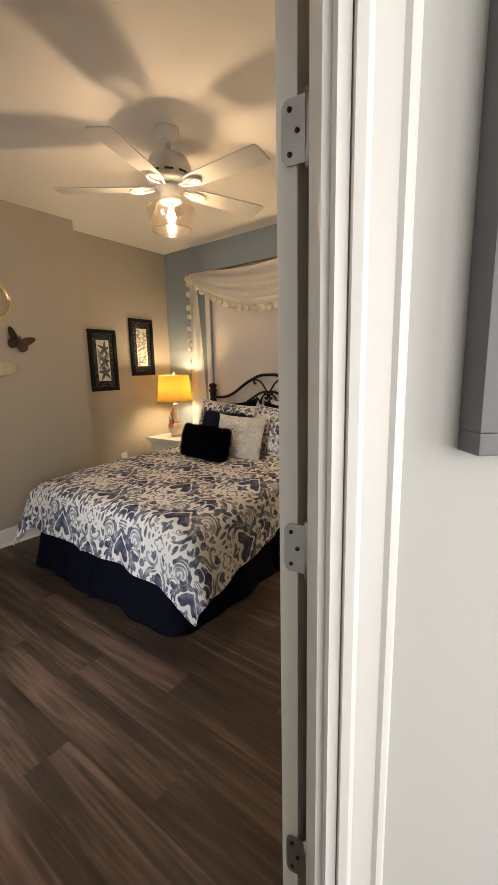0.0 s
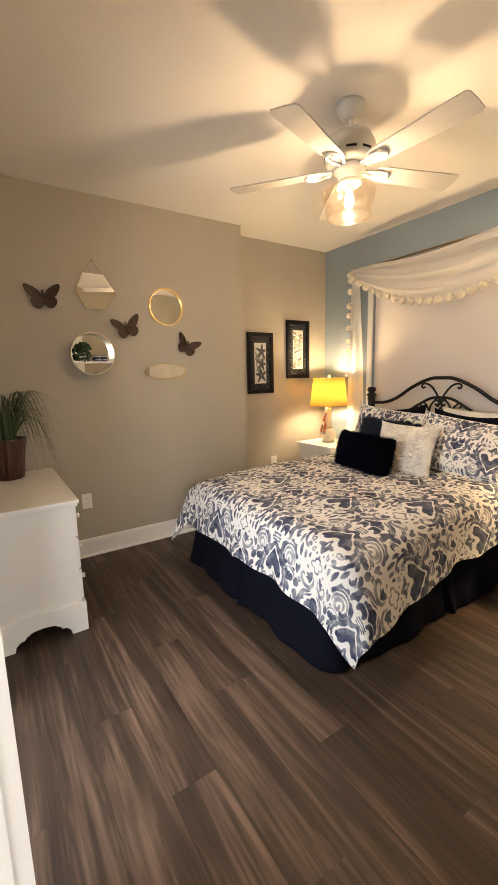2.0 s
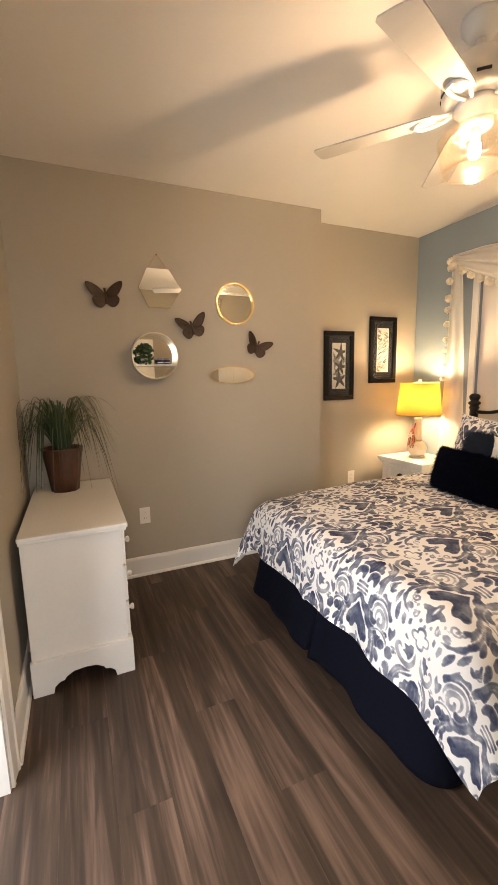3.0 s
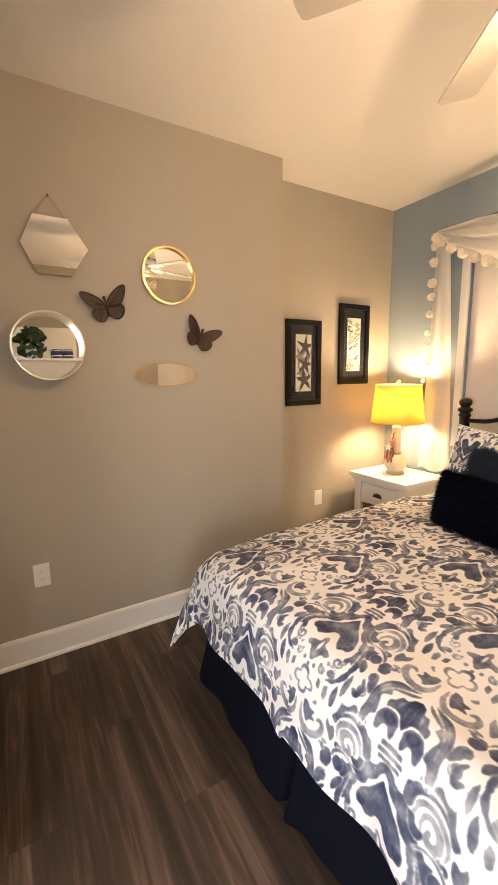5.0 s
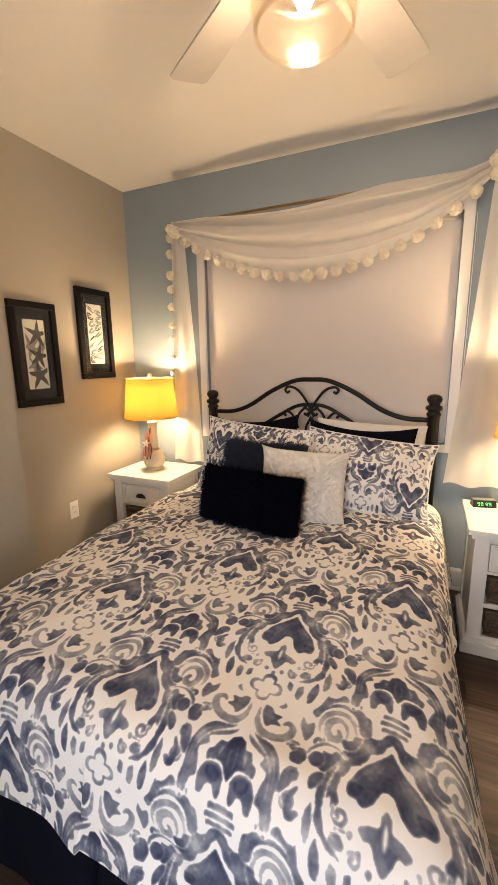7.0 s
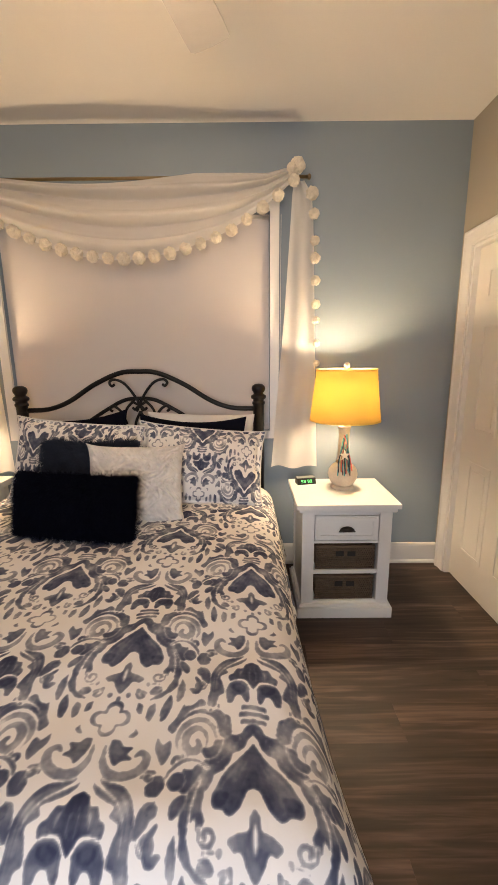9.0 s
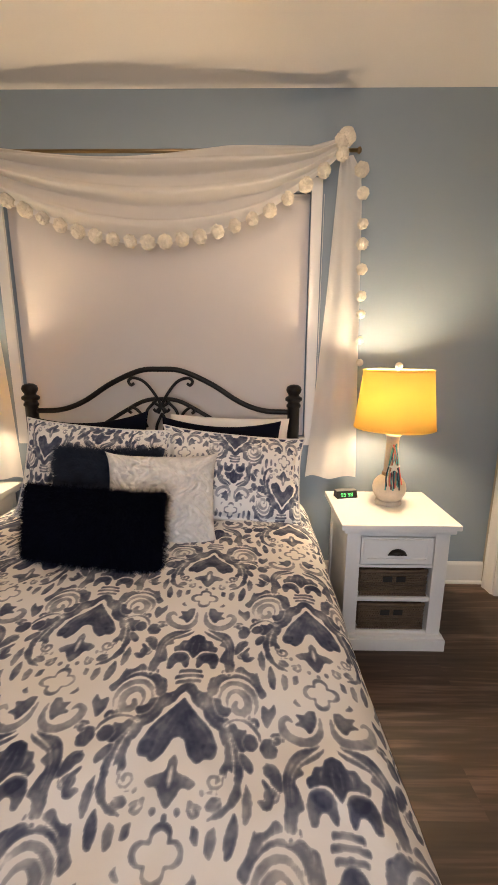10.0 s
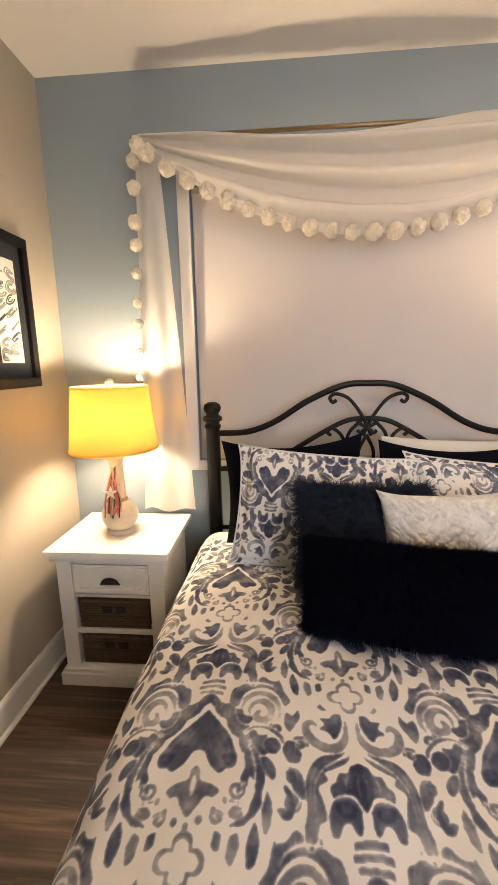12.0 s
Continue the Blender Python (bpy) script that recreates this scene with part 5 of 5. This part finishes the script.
ck = thing("alarm_clock", pose(2.545, -0.262, 0.668, 0, 0, 12), "small black alarm clock with green digits on the nightstand", "clock")
b = slab([(-0.028, 0), (0.028, 0), (0.024, 0.036), (-0.012, 0.036)], -0.058, 0.058, m=Matrix(((0, 0, 1, 0), (1, 0, 0, 0), (0, 1, 0, 0), (0, 0, 0, 1))))
part("case", b, BLACKP, ck)
part("top_shell", boxed(-0.056, 0.056, -0.012, 0.024, 0.036, 0.040, bevel=0.001), STEEL, ck)
for k, x in enumerate((-0.030, -0.014, 0.010, 0.026)):
    d = bmesh.new()
    for dx, dz, w2, h2 in ((0, 0.008, 0.004, 0.001), (0, 0.0, 0.004, 0.001), (0, -0.008, 0.004, 0.001), (-0.005, 0.004, 0.001, 0.003), (0.005, 0.004, 0.001, 0.003), (0.005, -0.004, 0.001, 0.003)):
        box(d, x + dx - w2, x + dx + w2, -0.0012, 0.0, dz - h2, dz + h2)
    local(d, pose(0, -0.0212, 0.018, -24, 0, 0))
    part("digit", d, GREENLED, ck)


# ---- ceiling fan ----
FX, FY = 1.908, -1.660
fan = thing("ceiling_fan", pose(FX, FY, H), "white five-blade ceiling fan with a lit glass jar light", "ceiling fan")
part("canopy", lathe([(0.0, 0.0), (0.068, 0.0), (0.070, -0.012), (0.066, -0.035), (0.050, -0.058), (0.030, -0.070), (0.0, -0.072)], 40), FANW, fan, "", True)
part("downrod", tube([(0, 0, -0.06), (0, 0, -0.135)], 0.016, 16), FANW, fan, "", True)
part("motor_housing", lathe([(0.0, -0.118), (0.035, -0.118), (0.060, -0.126), (0.105, -0.150), (0.126, -0.190), (0.130, -0.225), (0.126, -0.262), (0.105, -0.285), (0.0, -0.288)], 48), FANW, fan, "", True)
for k in range(10):
    a = 2 * math.pi * (k + 0.3) / 10
    # Dark plates laid on the closed housing, painted shade for its vents.
    part("vent_slot_shadow", local(boxed(-0.024, 0.024, -0.002, 0.004, -0.005, 0.005), Matrix.Rotation(a, 4, "Z") @ pose(0, -0.1275, -0.246)), SLOT_SHADOW, fan)
part("switch_housing", lathe([(0.0, -0.285), (0.075, -0.285), (0.082, -0.296), (0.080, -0.312), (0.060, -0.322), (0.056, -0.352), (0.0, -0.354)], 40), FANW, fan, "", True)
BT = 1.5
for k in range(5):
    a = BT + 72 * k
    R = Matrix.Rotation(radians(a), 4, "Z")
    bl = bmesh.new()
    o = []
    L0, L1 = 0.155, 0.640
    w0, w1 = 0.050, 0.070
    for x, y in ((L0, -w0), (L0 + 0.06, -w0 - 0.006), (L1 - 0.06, -w1), (L1 - 0.012, -w1), (L1, -w1 + 0.012), (L1 + 0.004, 0.0), (L1, w1 - 0.012), (L1 - 0.012, w1), (L1 - 0.06, w1), (L0 + 0.06, w0 + 0.006), (L0, w0), (L0 - 0.012, 0)):
        o.append((x, y))
    slab(o, -0.003, 0.003, bl, R @ pose(0, 0, -0.300, -10, 0, 0))
    bo = part("blade", bl, BLADE, fan, "white wooden fan blade")
    arm = bmesh.new()
    for s in (-1, 1):
        tube(spline([(0.085, s * 0.012, -0.300), (0.125, s * 0.022, -0.306), (0.165, s * 0.034, -0.306), (0.205, s * 0.030, -0.308), (0.228, 0.0, -0.309)], 6), 0.0075, 8, arm)
    box(arm, 0.15, 0.20, -0.010, 0.010, -0.310, -0.302, bevel=0.002)
    local(arm, R)
    part("blade_arm", arm, FANW, bo, "white curled blade bracket", True)
part("light_fitter", lathe([(0.0, -0.350), (0.046, -0.350), (0.058, -0.356), (0.060, -0.368), (0.052, -0.374), (0.0, -0.374)], 40), FANW, fan, "", True)
g = part("glass_jar", lathe([(0.054, -0.368), (0.062, -0.374), (0.098, -0.380), (0.124, -0.390), (0.136, -0.404), (0.137, -0.420), (0.113, -0.522), (0.109, -0.524), (0.107, -0.520), (0.132, -0.420), (0.131, -0.406), (0.121, -0.394), (0.096, -0.384), (0.058, -0.378)], 56, cap=False), FANGLASS, fan, "clear seeded glass jar shade", True)
g.visible_shadow = False
b = bmesh.new()
ring(b, 0.115, 0.115, 0.009, -0.004, 0.004, 56)
gl = part("jar_rim", local(b, pose(0, 0, -0.523, 90, 0, 0)), FANGLASS, g)
gl.visible_shadow = False
part("lamp_holder", lathe([(0.0, -0.374), (0.018, -0.374), (0.018, -0.412), (0.0, -0.413)], 20), FANW, fan, "", True)
part("bulb", lathe([(0.0, -0.413), (0.012, -0.415), (0.020, -0.428), (0.022, -0.462), (0.015, -0.478), (0.0, -0.484)], 24), BULB, fan, "lit warm filament bulb", True)


# ---- wall pieces on the mirror wall ----
def on_wall(x, y, z):
    """Local x runs along the wall to the north, y out of the wall is -, z up."""
    return Matrix(((0, -1, 0, x), (1, 0, 0, y), (0, 0, 1, z), (0, 0, 0, 1)))


def disc(rx, rz, d, n=64):
    return slab([(rx * math.cos(2 * math.pi * k / n), rz * math.sin(2 * math.pi * k / n)) for k in range(n)], d - 0.003, d, m=Matrix(((1, 0, 0, 0), (0, 0, -1, 0), (0, 1, 0, 0), (0, 0, 0, 1))))


rm = thing("round_mirror", on_wall(XW, -2.022, 1.977), "round mirror in a thin gold frame", "mirror")
b = bmesh.new()
ring(b, 0.150, 0.150, 0.011, -0.024, -0.001)
part("frame", b, GOLD, rm, "", False)
part("glass", disc(0.140, 0.140, 0.008), MIRROR, rm)

sm = thing("mirror_shelf", on_wall(XW, -2.643, 1.592), "round white-gold framed mirror with a little inner shelf", "mirror")
b = bmesh.new()
ring(b, 0.158, 0.158, 0.007, -0.085, -0.001)
part("frame", b, PALE_BRASS, sm)
part("glass", disc(0.151, 0.151, 0.005), MIRROR, sm)
part("shelf", boxed(-0.138, 0.138, -0.080, -0.006, -0.066, -0.056, bevel=0.001), FURN, sm, "narrow white shelf")
for x in (0.035, 0.083):
    cup = thing("cup", on_wall(XW + 0.045, -2.643 + x, 1.536), "small navy and white striped cup on the mirror shelf", "cup", "cups on the mirror shelf")
    part("bowl", lathe([(0.0, 0.0), (0.020, 0.0), (0.022, 0.004), (0.022, 0.042), (0.019, 0.042), (0.019, 0.006), (0.0, 0.005)], 24), BLUECUP, cup, "", True)
    for z in (0.010, 0.034):
        part("stripe", lathe([(0.0223, z), (0.0226, z + 0.001), (0.0226, z + 0.004), (0.0223, z + 0.005)], 24, cap=False), PLASTIC, cup, "white stripe")
rg = random.Random(8)
ivy = thing("potted_ivy", on_wall(XW + 0.055, -2.643 - 0.070, 1.536), "bushy dark green artificial plant on the mirror shelf", "plant")
part("pot", lathe([(0.0, 0.0), (0.024, 0.0), (0.030, 0.040), (0.026, 0.040), (0.0, 0.036)], 20), PLASTIC, ivy, "", True)
fol = bmesh.new()
for k in range(150):
    th_, ph = rg.uniform(0, 6.28), rg.uniform(-1.1, 1.5)
    r = 0.066 * rg.uniform(0.55, 1.0)
    c = Vector((r * math.cos(th_) * math.cos(ph), r * 0.9 * math.sin(th_) * math.cos(ph) - 0.012, 0.062 + 1.15 * r * math.sin(ph)))
    m = Matrix.Translation(c) @ Euler((rg.uniform(0, 6.3), rg.uniform(0, 6.3), rg.uniform(0, 6.3))).to_matrix().to_4x4()
    s = rg.uniform(0.012, 0.021)
    q = [fol.verts.new(m @ Vector(p)) for p in ((0, -s, 0), (0.6 * s, -0.2 * s, 0.2 * s), (0.45 * s, 0.6 * s, 0.1 * s), (0, s, 0), (-0.45 * s, 0.6 * s, 0.1 * s), (-0.6 * s, -0.2 * s, 0.2 * s))]
    fol.faces.new(q)
tagged(part("foliage", fol, LEAF, ivy), kind="stuff")

om = thing("oval_mirror", on_wall(XW, -2.055, 1.455), "small oval mirror in a thin gold frame", "mirror")
b = bmesh.new()
ring(b, 0.186, 0.066, 0.006, -0.012, -0.001)
part("frame", b, GOLD, om)
part("glass", disc(0.181, 0.061, 0.006), MIRROR, om)

hm = thing("hexagon_mirror", on_wall(XW, -2.572, 2.052), "frameless hexagonal mirror hung on a cord", "mirror")
hexa = [(-0.146, 0.0), (-0.086, -0.128), (0.060, -0.128), (0.146, 0.0), (0.062, 0.128), (-0.086, 0.128)]
FLAT = Matrix(((1, 0, 0, 0), (0, 0, -1, 0), (0, 1, 0, 0), (0, 0, 0, 1)))
part("glass", slab(hexa, 0.010, 0.014, m=FLAT), MIRROR, hm)
part("backing", slab([(x * 1.012, z * 1.012) for x, z in hexa], 0.002, 0.010, m=FLAT), BRASS_ROD, hm, "thin brass edge")
part("cord", tube([(-0.082, -0.008, 0.122), (-0.015, -0.010, 0.222), (0.058, -0.008, 0.122)], 0.0035, 6), ROPE, hm, "tan hanging cord")
part("nail", lathe([(0.0, 0.0), (0.005, 0.0), (0.005, 0.012), (0.0, 0.013)], 10), BRONZE, hm, "", False, pose(-0.015, 0, 0.219, 90, 0, 0))


def butterfly(m, s):
    """Two pairs of embossed wings, tilted out from the wall, and a body."""
    th = thing("wall_butterfly", m, "weathered brown metal butterfly hung on the wall", "wall decoration", "butterflies on the mirror wall")
    upper = [(0.006, 0.004), (0.024, 0.032), (0.055, 0.060), (0.090, 0.078), (0.116, 0.080), (0.114, 0.056), (0.100, 0.030), (0.080, 0.004), (0.050, -0.010), (0.015, -0.010)]
    lower = [(0.004, -0.006), (0.040, -0.004), (0.072, -0.006), (0.086, -0.026), (0.076, -0.054), (0.054, -0.072), (0.032, -0.072), (0.010, -0.050)]
    for sx in (-1, 1):
        for shape, name in ((upper, "fore_wing"), (lower, "hind_wing")):
            line = [(p.x, p.y) for p in spline([(x, z, 0) for x, z in shape + shape[:1]], 4)][:-1]
            T2 = Matrix(((sx * s, 0, 0, 0), (0, 0, -s, 0), (0, s, 0, 0), (0, 0, 0, 1)))
            tilt = Matrix.Rotation(-sx * radians(12), 4, "Z")
            b = slab(line, 0.006, 0.010, m=tilt @ T2)
            wg = part(name, b, BUTTERFLY, th)
            cx, cz = sum(p[0] for p in line) / len(line), sum(p[1] for p in line) / len(line)
            edge = [(cx + (x - cx) * 1.0, cz + (z - cz) * 1.0) for x, z in line]
            e2 = bmesh.new()
            pts = [tilt @ T2 @ Vector((x, z, 0.011)) for x, z in edge]
            tube(pts + pts[:1], 0.0035 * s, 5, e2)
            part("wing_rim", e2, BFDARK, wg)
            for f in (0.25, 0.5, 0.75):
                q = edge[int(len(edge) * (0.25 + 0.5 * f)) % len(edge)]
                part("vein", tube([tilt @ T2 @ Vector((0.012, 0.0, 0.011)), tilt @ T2 @ Vector((q[0], q[1], 0.011))], 0.0022 * s, 5), BFDARK, wg)
    part("body", tube(spline([(0, -0.012, -0.055 * s), (0, -0.016, -0.02 * s), (0, -0.016, 0.02 * s), (0, -0.012, 0.045 * s)], 4), 0.008 * s, 8, taper=(0.5, 1.0)), BFDARK, th, "", True)
    return th


butterfly(on_wall(XW, -2.935, 1.985) @ pose(0, 0, 0, 0, -4, 0), 1.0)
butterfly(on_wall(XW, -2.360, 1.800) @ pose(0, 0, 0, 0, -14, 0), 0.98)
butterfly(on_wall(XW, -1.850, 1.668) @ pose(0, 0, 0, 0, 24, 0), 0.95)


# ---- framed pictures in the alcove ----
def framed(y0, y1, z0, z1, label, draw):
    w, h = y1 - y0, z1 - z0
    th = thing("framed_picture", on_wall(XA, y0, z0), label, "picture", "black framed pictures")
    fw, dp = 0.040, -0.028
    for a in (boxed(0, w, dp, -0.001, 0, fw, bevel=0.005), boxed(0, w, dp, -0.001, h - fw, h, bevel=0.005), boxed(0, fw, dp, -0.001, fw, h - fw, bevel=0.005), boxed(w - fw, w, dp, -0.001, fw, h - fw, bevel=0.005)):
        part("frame_rail", a, BLACKF, th)
    part("mat_board", boxed(fw, w - fw, -0.012, -0.003, fw, h - fw), MAT_BOARD, th, "charcoal mat board")
    mx, mz = fw + 0.052, fw + 0.068
    b = bmesh.new()
    box(b, mx - 0.004, w - mx + 0.004, -0.0135, -0.0125, mz - 0.004, mz), box(b, mx - 0.004, w - mx + 0.004, -0.0135, -0.0125, h - mz, h - mz + 0.004)
    box(b, mx - 0.004, mx, -0.0135, -0.0125, mz, h - mz), box(b, w - mx, w - mx + 0.004, -0.0135, -0.0125, mz, h - mz)
    part("mat_bevel", b, PAPER, th)
    pr = part("drawing", boxed(mx, w - mx, -0.0128, -0.0122, mz, h - mz), PAPER, th, "ivory drawing in grey ink")
    draw(pr, mx, w - mx, mz, h - mz)
    gp = part("glass_pane", boxed(fw, w - fw, -0.0185, -0.0170, fw, h - fw), PANE, th)
    gp.visible_shadow = False
    return th


def starfish_drawing(pr, x0, x1, z0, z1):
    for cx, cz, r, tw, mat in ((0.62, 0.80, 0.090, 0.2, INKG), (0.26, 0.62, 0.085, 0.7, INKL), (0.62, 0.48, 0.085, 0.1, INKG), (0.36, 0.34, 0.065, 0.9, INKL), (0.55, 0.20, 0.100, 0.45, INKG), (0.84, 0.62, 0.050, 0.9, INKL)):
        o = []
        for k in range(30):
            a = tw + 2 * math.pi * k / 30
            f = abs(((k * 5 / 30) % 1) - 0.5) * 2
            rr_ = r * (0.30 + 0.70 * f ** 2.2)
            o.append((min(max(x0 + cx * (x1 - x0) + rr_ * math.cos(a), x0 + 0.002), x1 - 0.002), z0 + cz * (z1 - z0) + rr_ * math.sin(a)))
        part("ink_star", slab(o, 0.0129 + 0.0003 * (mat is INKG), 0.0134 + 0.0003 * (mat is INKG), m=FLAT), mat, pr)


def shell_drawing(pr, x0, x1, z0, z1):
    rg2 = random.Random(21)
    for k in range(15):
        cx, cz = x0 + (x1 - x0) * (0.25 + 0.5 * (k % 2) + rg2.uniform(-0.1, 0.1)), z0 + (z1 - z0) * (0.07 + 0.061 * k)
        b = bmesh.new()
        for q in range(3):
            r = 0.032 * (1 - 0.28 * q) * rg2.uniform(0.8, 1.1)
            pts = [(min(max(cx + r * (1 + 0.15 * math.sin(3 * a)) * math.cos(a), x0 + 0.003), x1 - 0.003), -0.0132, cz + 0.75 * r * math.sin(a + 0.3 * k)) for a in [2 * math.pi * i / 18 for i in range(16)]]
            tube(pts, 0.0026, 4, b)
        part("ink_shell", b, INKL if k % 3 else INKG, pr)


framed(-1.083, -0.762, 1.214, 1.836, "starfish drawing in a black frame with charcoal mat", starfish_drawing)
framed(-0.576, -0.260, 1.360, 1.979, "shell drawing in a black frame with charcoal mat", shell_drawing)


# ---- outlets ----
def outlet(m):
    th = thing("wall_outlet", m, "white duplex wall outlet", "outlet", "wall outlets")
    part("plate", boxed(-0.037, 0.037, -0.006, -0.001, -0.060, 0.060, bevel=0.002), PLASTIC, th)
    for z in (-0.020, 0.020):
        f = part("socket", boxed(-0.017, 0.017, -0.008, -0.005, z - 0.014, z + 0.014, bevel=0.001), PLASTIC, th)
        for x in (-0.006, 0.006):
            # The socket face is uncut; a dark plate gives each slot its shade.
            part("socket_slot_shadow", boxed(x - 0.001, x + 0.001, -0.0086, -0.0078, z - 0.002, z + 0.006), SLOT_SHADOW, f)


outlet(on_wall(XW, -2.770, 0.455))
outlet(on_wall(XA, -0.757, 0.462))

# ---- dresser ----
DX0, DX1, DY0, DY1, DHT = 0.255, 1.235, -3.455, -3.005, 0.765
dr = thing("dresser", pose((DX0 + DX1) / 2, (DY0 + DY1) / 2, 0), "white painted dresser with round knobs against the wall", "dresser")
hwid, hdep = (DX1 - DX0) / 2, (DY1 - DY0) / 2
o = part("top", boxed(-hwid - 0.010, hwid + 0.012, -hdep, hdep + 0.012, DHT - 0.020, DHT, bevel=0.006), FURN, dr)
part("top_moulding", boxed(-hwid - 0.002, hwid + 0.004, -hdep + 0.002, hdep + 0.004, DHT - 0.036, DHT - 0.020, bevel=0.006), FURN, dr)
part("body", boxed(-hwid + 0.012, hwid - 0.012, -hdep + 0.006, hdep - 0.020, 0.165, DHT - 0.036, bevel=0.002), FURN, dr)
def apron(length, axis):
    """A scalloped base board with bracket feet."""
    hl = length / 2
    pts = [(-hl, 0.0), (-hl, 0.172), (hl, 0.172), (hl, 0.0), (hl - 0.085, 0.0), (hl - 0.092, 0.030), (hl - 0.112, 0.048), (hl - 0.135, 0.052), (hl - 0.142, 0.066), (hl - 0.175, 0.085), (0, 0.090), (-hl + 0.175, 0.085), (-hl + 0.142, 0.066), (-hl + 0.135, 0.052), (-hl + 0.112, 0.048), (-hl + 0.092, 0.030), (-hl + 0.085, 0.0)]
    if axis == "y":
        return pts, Matrix(((0, 0, 1, 0), (1, 0, 0, 0), (0, 1, 0, 0), (0, 0, 0, 1)))
    return pts, Matrix(((1, 0, 0, 0), (0, 0, 1, 0), (0, 1, 0, 0), (0, 0, 0, 1)))


for s in (-1, 1):
    pts, mm = apron(2 * hdep, "y")
    b = slab(pts, -0.009, 0.009, m=Matrix.Translation((s * (hwid - 0.004), 0, 0)) @ mm)
    part("side_apron", b, FURN, dr)
pts, mm = apron(2 * hwid - 0.026, "x")
part("front_apron", slab(pts, -0.009, 0.009, m=Matrix.Translation((0, hdep - 0.009, 0)) @ mm), FURN, dr)
for z0, z1 in ((0.185, 0.355), (0.365, 0.540), (0.550, 0.722)):
    for x0, x1 in ((-hwid + 0.022, -0.006), (0.006, hwid - 0.022)):
        d = part("drawer", boxed(x0, x1, hdep - 0.022, hdep - 0.004, z0, z1, bevel=0.004), FURN, dr)
        for fx_ in (0.22, 0.78):
            k = lathe([(0.0, 0.0), (0.008, 0.0), (0.007, 0.010), (0.014, 0.018), (0.016, 0.025), (0.012, 0.031), (0.0, 0.033)], 18)
            local(k, pose(x0 + (x1 - x0) * fx_, hdep - 0.004, (z0 + z1) / 2, -90, 0, 0))
            part("knob", k, FURN, d, "round white knob", True)

# ---- grassy plant on the dresser ----
PXX, PYY = 0.44, -3.270
pl = thing("potted_plant", pose(PXX, PYY, DHT) @ Matrix.Scale(1.25, 4), "arching grassy plant in a brown fluted pot", "plant")
b = bmesh.new()
n = 48
prof = [(0.0, 0.0), (0.062, 0.0), (0.070, 0.06), (0.082, 0.15), (0.092, 0.205), (0.094, 0.215), (0.084, 0.215), (0.080, 0.190), (0.0, 0.188)]
rings = [[b.verts.new((r * (1 + 0.035 * math.cos(8 * 2 * math.pi * i / n)) * math.cos(2 * math.pi * i / n), r * (1 + 0.035 * math.cos(8 * 2 * math.pi * i / n)) * math.sin(2 * math.pi * i / n), z)) for i in range(n)] for r, z in prof]
for a, c in zip(rings, rings[1:]):
    for i in range(n):
        b.faces.new((a[i], a[(i + 1) % n], c[(i + 1) % n], c[i]))
bmesh.ops.remove_doubles(b, verts=b.verts[:], dist=1e-6)
part("pot", b, POTM, pl, "brown lacquered fluted pot", True)
rg = random.Random(4)
for k in range(150):
    a = rg.uniform(0, 2 * math.pi)
    up, outl = rg.uniform(0.12, 0.27), rg.uniform(0.07, 0.25)
    fall = rg.uniform(0.05, 0.34) if outl > 0.12 else 0.05
    w = rg.uniform(0.0026, 0.0050)
    p0 = Vector((0.03 * math.cos(a), 0.03 * math.sin(a), 0.19))
    pts = spline([p0, p0 + Vector((outl * 0.25 * math.cos(a), outl * 0.25 * math.sin(a), up * 0.75)), p0 + Vector((outl * 0.65 * math.cos(a), outl * 0.65 * math.sin(a), up)), p0 + Vector((outl * math.cos(a), outl * math.sin(a), up - fall))], 5)
    side = Vector((-math.sin(a), math.cos(a), 0))
    b = bmesh.new()
    prev = None
    for i, p in enumerate(pts):
        p.y = max(p.y, (YS - PYY + 0.012) / 1.25)
        p.x = max(p.x, (XW - PXX + 0.012) / 1.25)
        ww = w * (1 - (i / (len(pts) - 1)) ** 2 * 0.85)
        cur_ = [b.verts.new(p - side * ww), b.verts.new(p + Vector((0, 0, -0.0012))), b.verts.new(p + side * ww)]
        if prev:
            b.faces.new((prev[0], prev[1], cur_[1], cur_[0]))
            b.faces.new((prev[1], prev[2], cur_[2], cur_[1]))
        prev = cur_
    part("leaf", b, GRASS, pl)

# ---- floor planks, along the bed wall ----
PW, PL = 0.178, 1.22
plank_mesh = {}


def plank(x0, x1, y0):
    key = round(x1 - x0, 3)
    if key not in plank_mesh:
        L = x1 - x0
        b = boxed(0.0001, L - 0.0001, 0.0001, PW - 0.0001, -0.011, 0.0, bevel=0.0004)
        plank_mesh[key] = mesh_of("plank", b, PLANK)
    o = new("plank", plank_mesh[key])
    o.parent = floor
    o.location = (x0, y0, 0)


rg = random.Random(12)
y = 0.05
row = 0
while y > -6.6:
    y -= PW
    x = -0.15 - PL * ((row * 0.37) % 1.0)
    while x < 6.2:
        if y > -3.9 and x < 4.0 or (y > -5.3 and x < 2.5 and x + PL > 0.7) or (y > -6.0 and 2.2 < x + PL and x < 5.4 and x - y > 4.6):
            plank(max(x, -0.15), x + PL, y) if x + PL > -0.1 else None
        x += PL
    row += 1
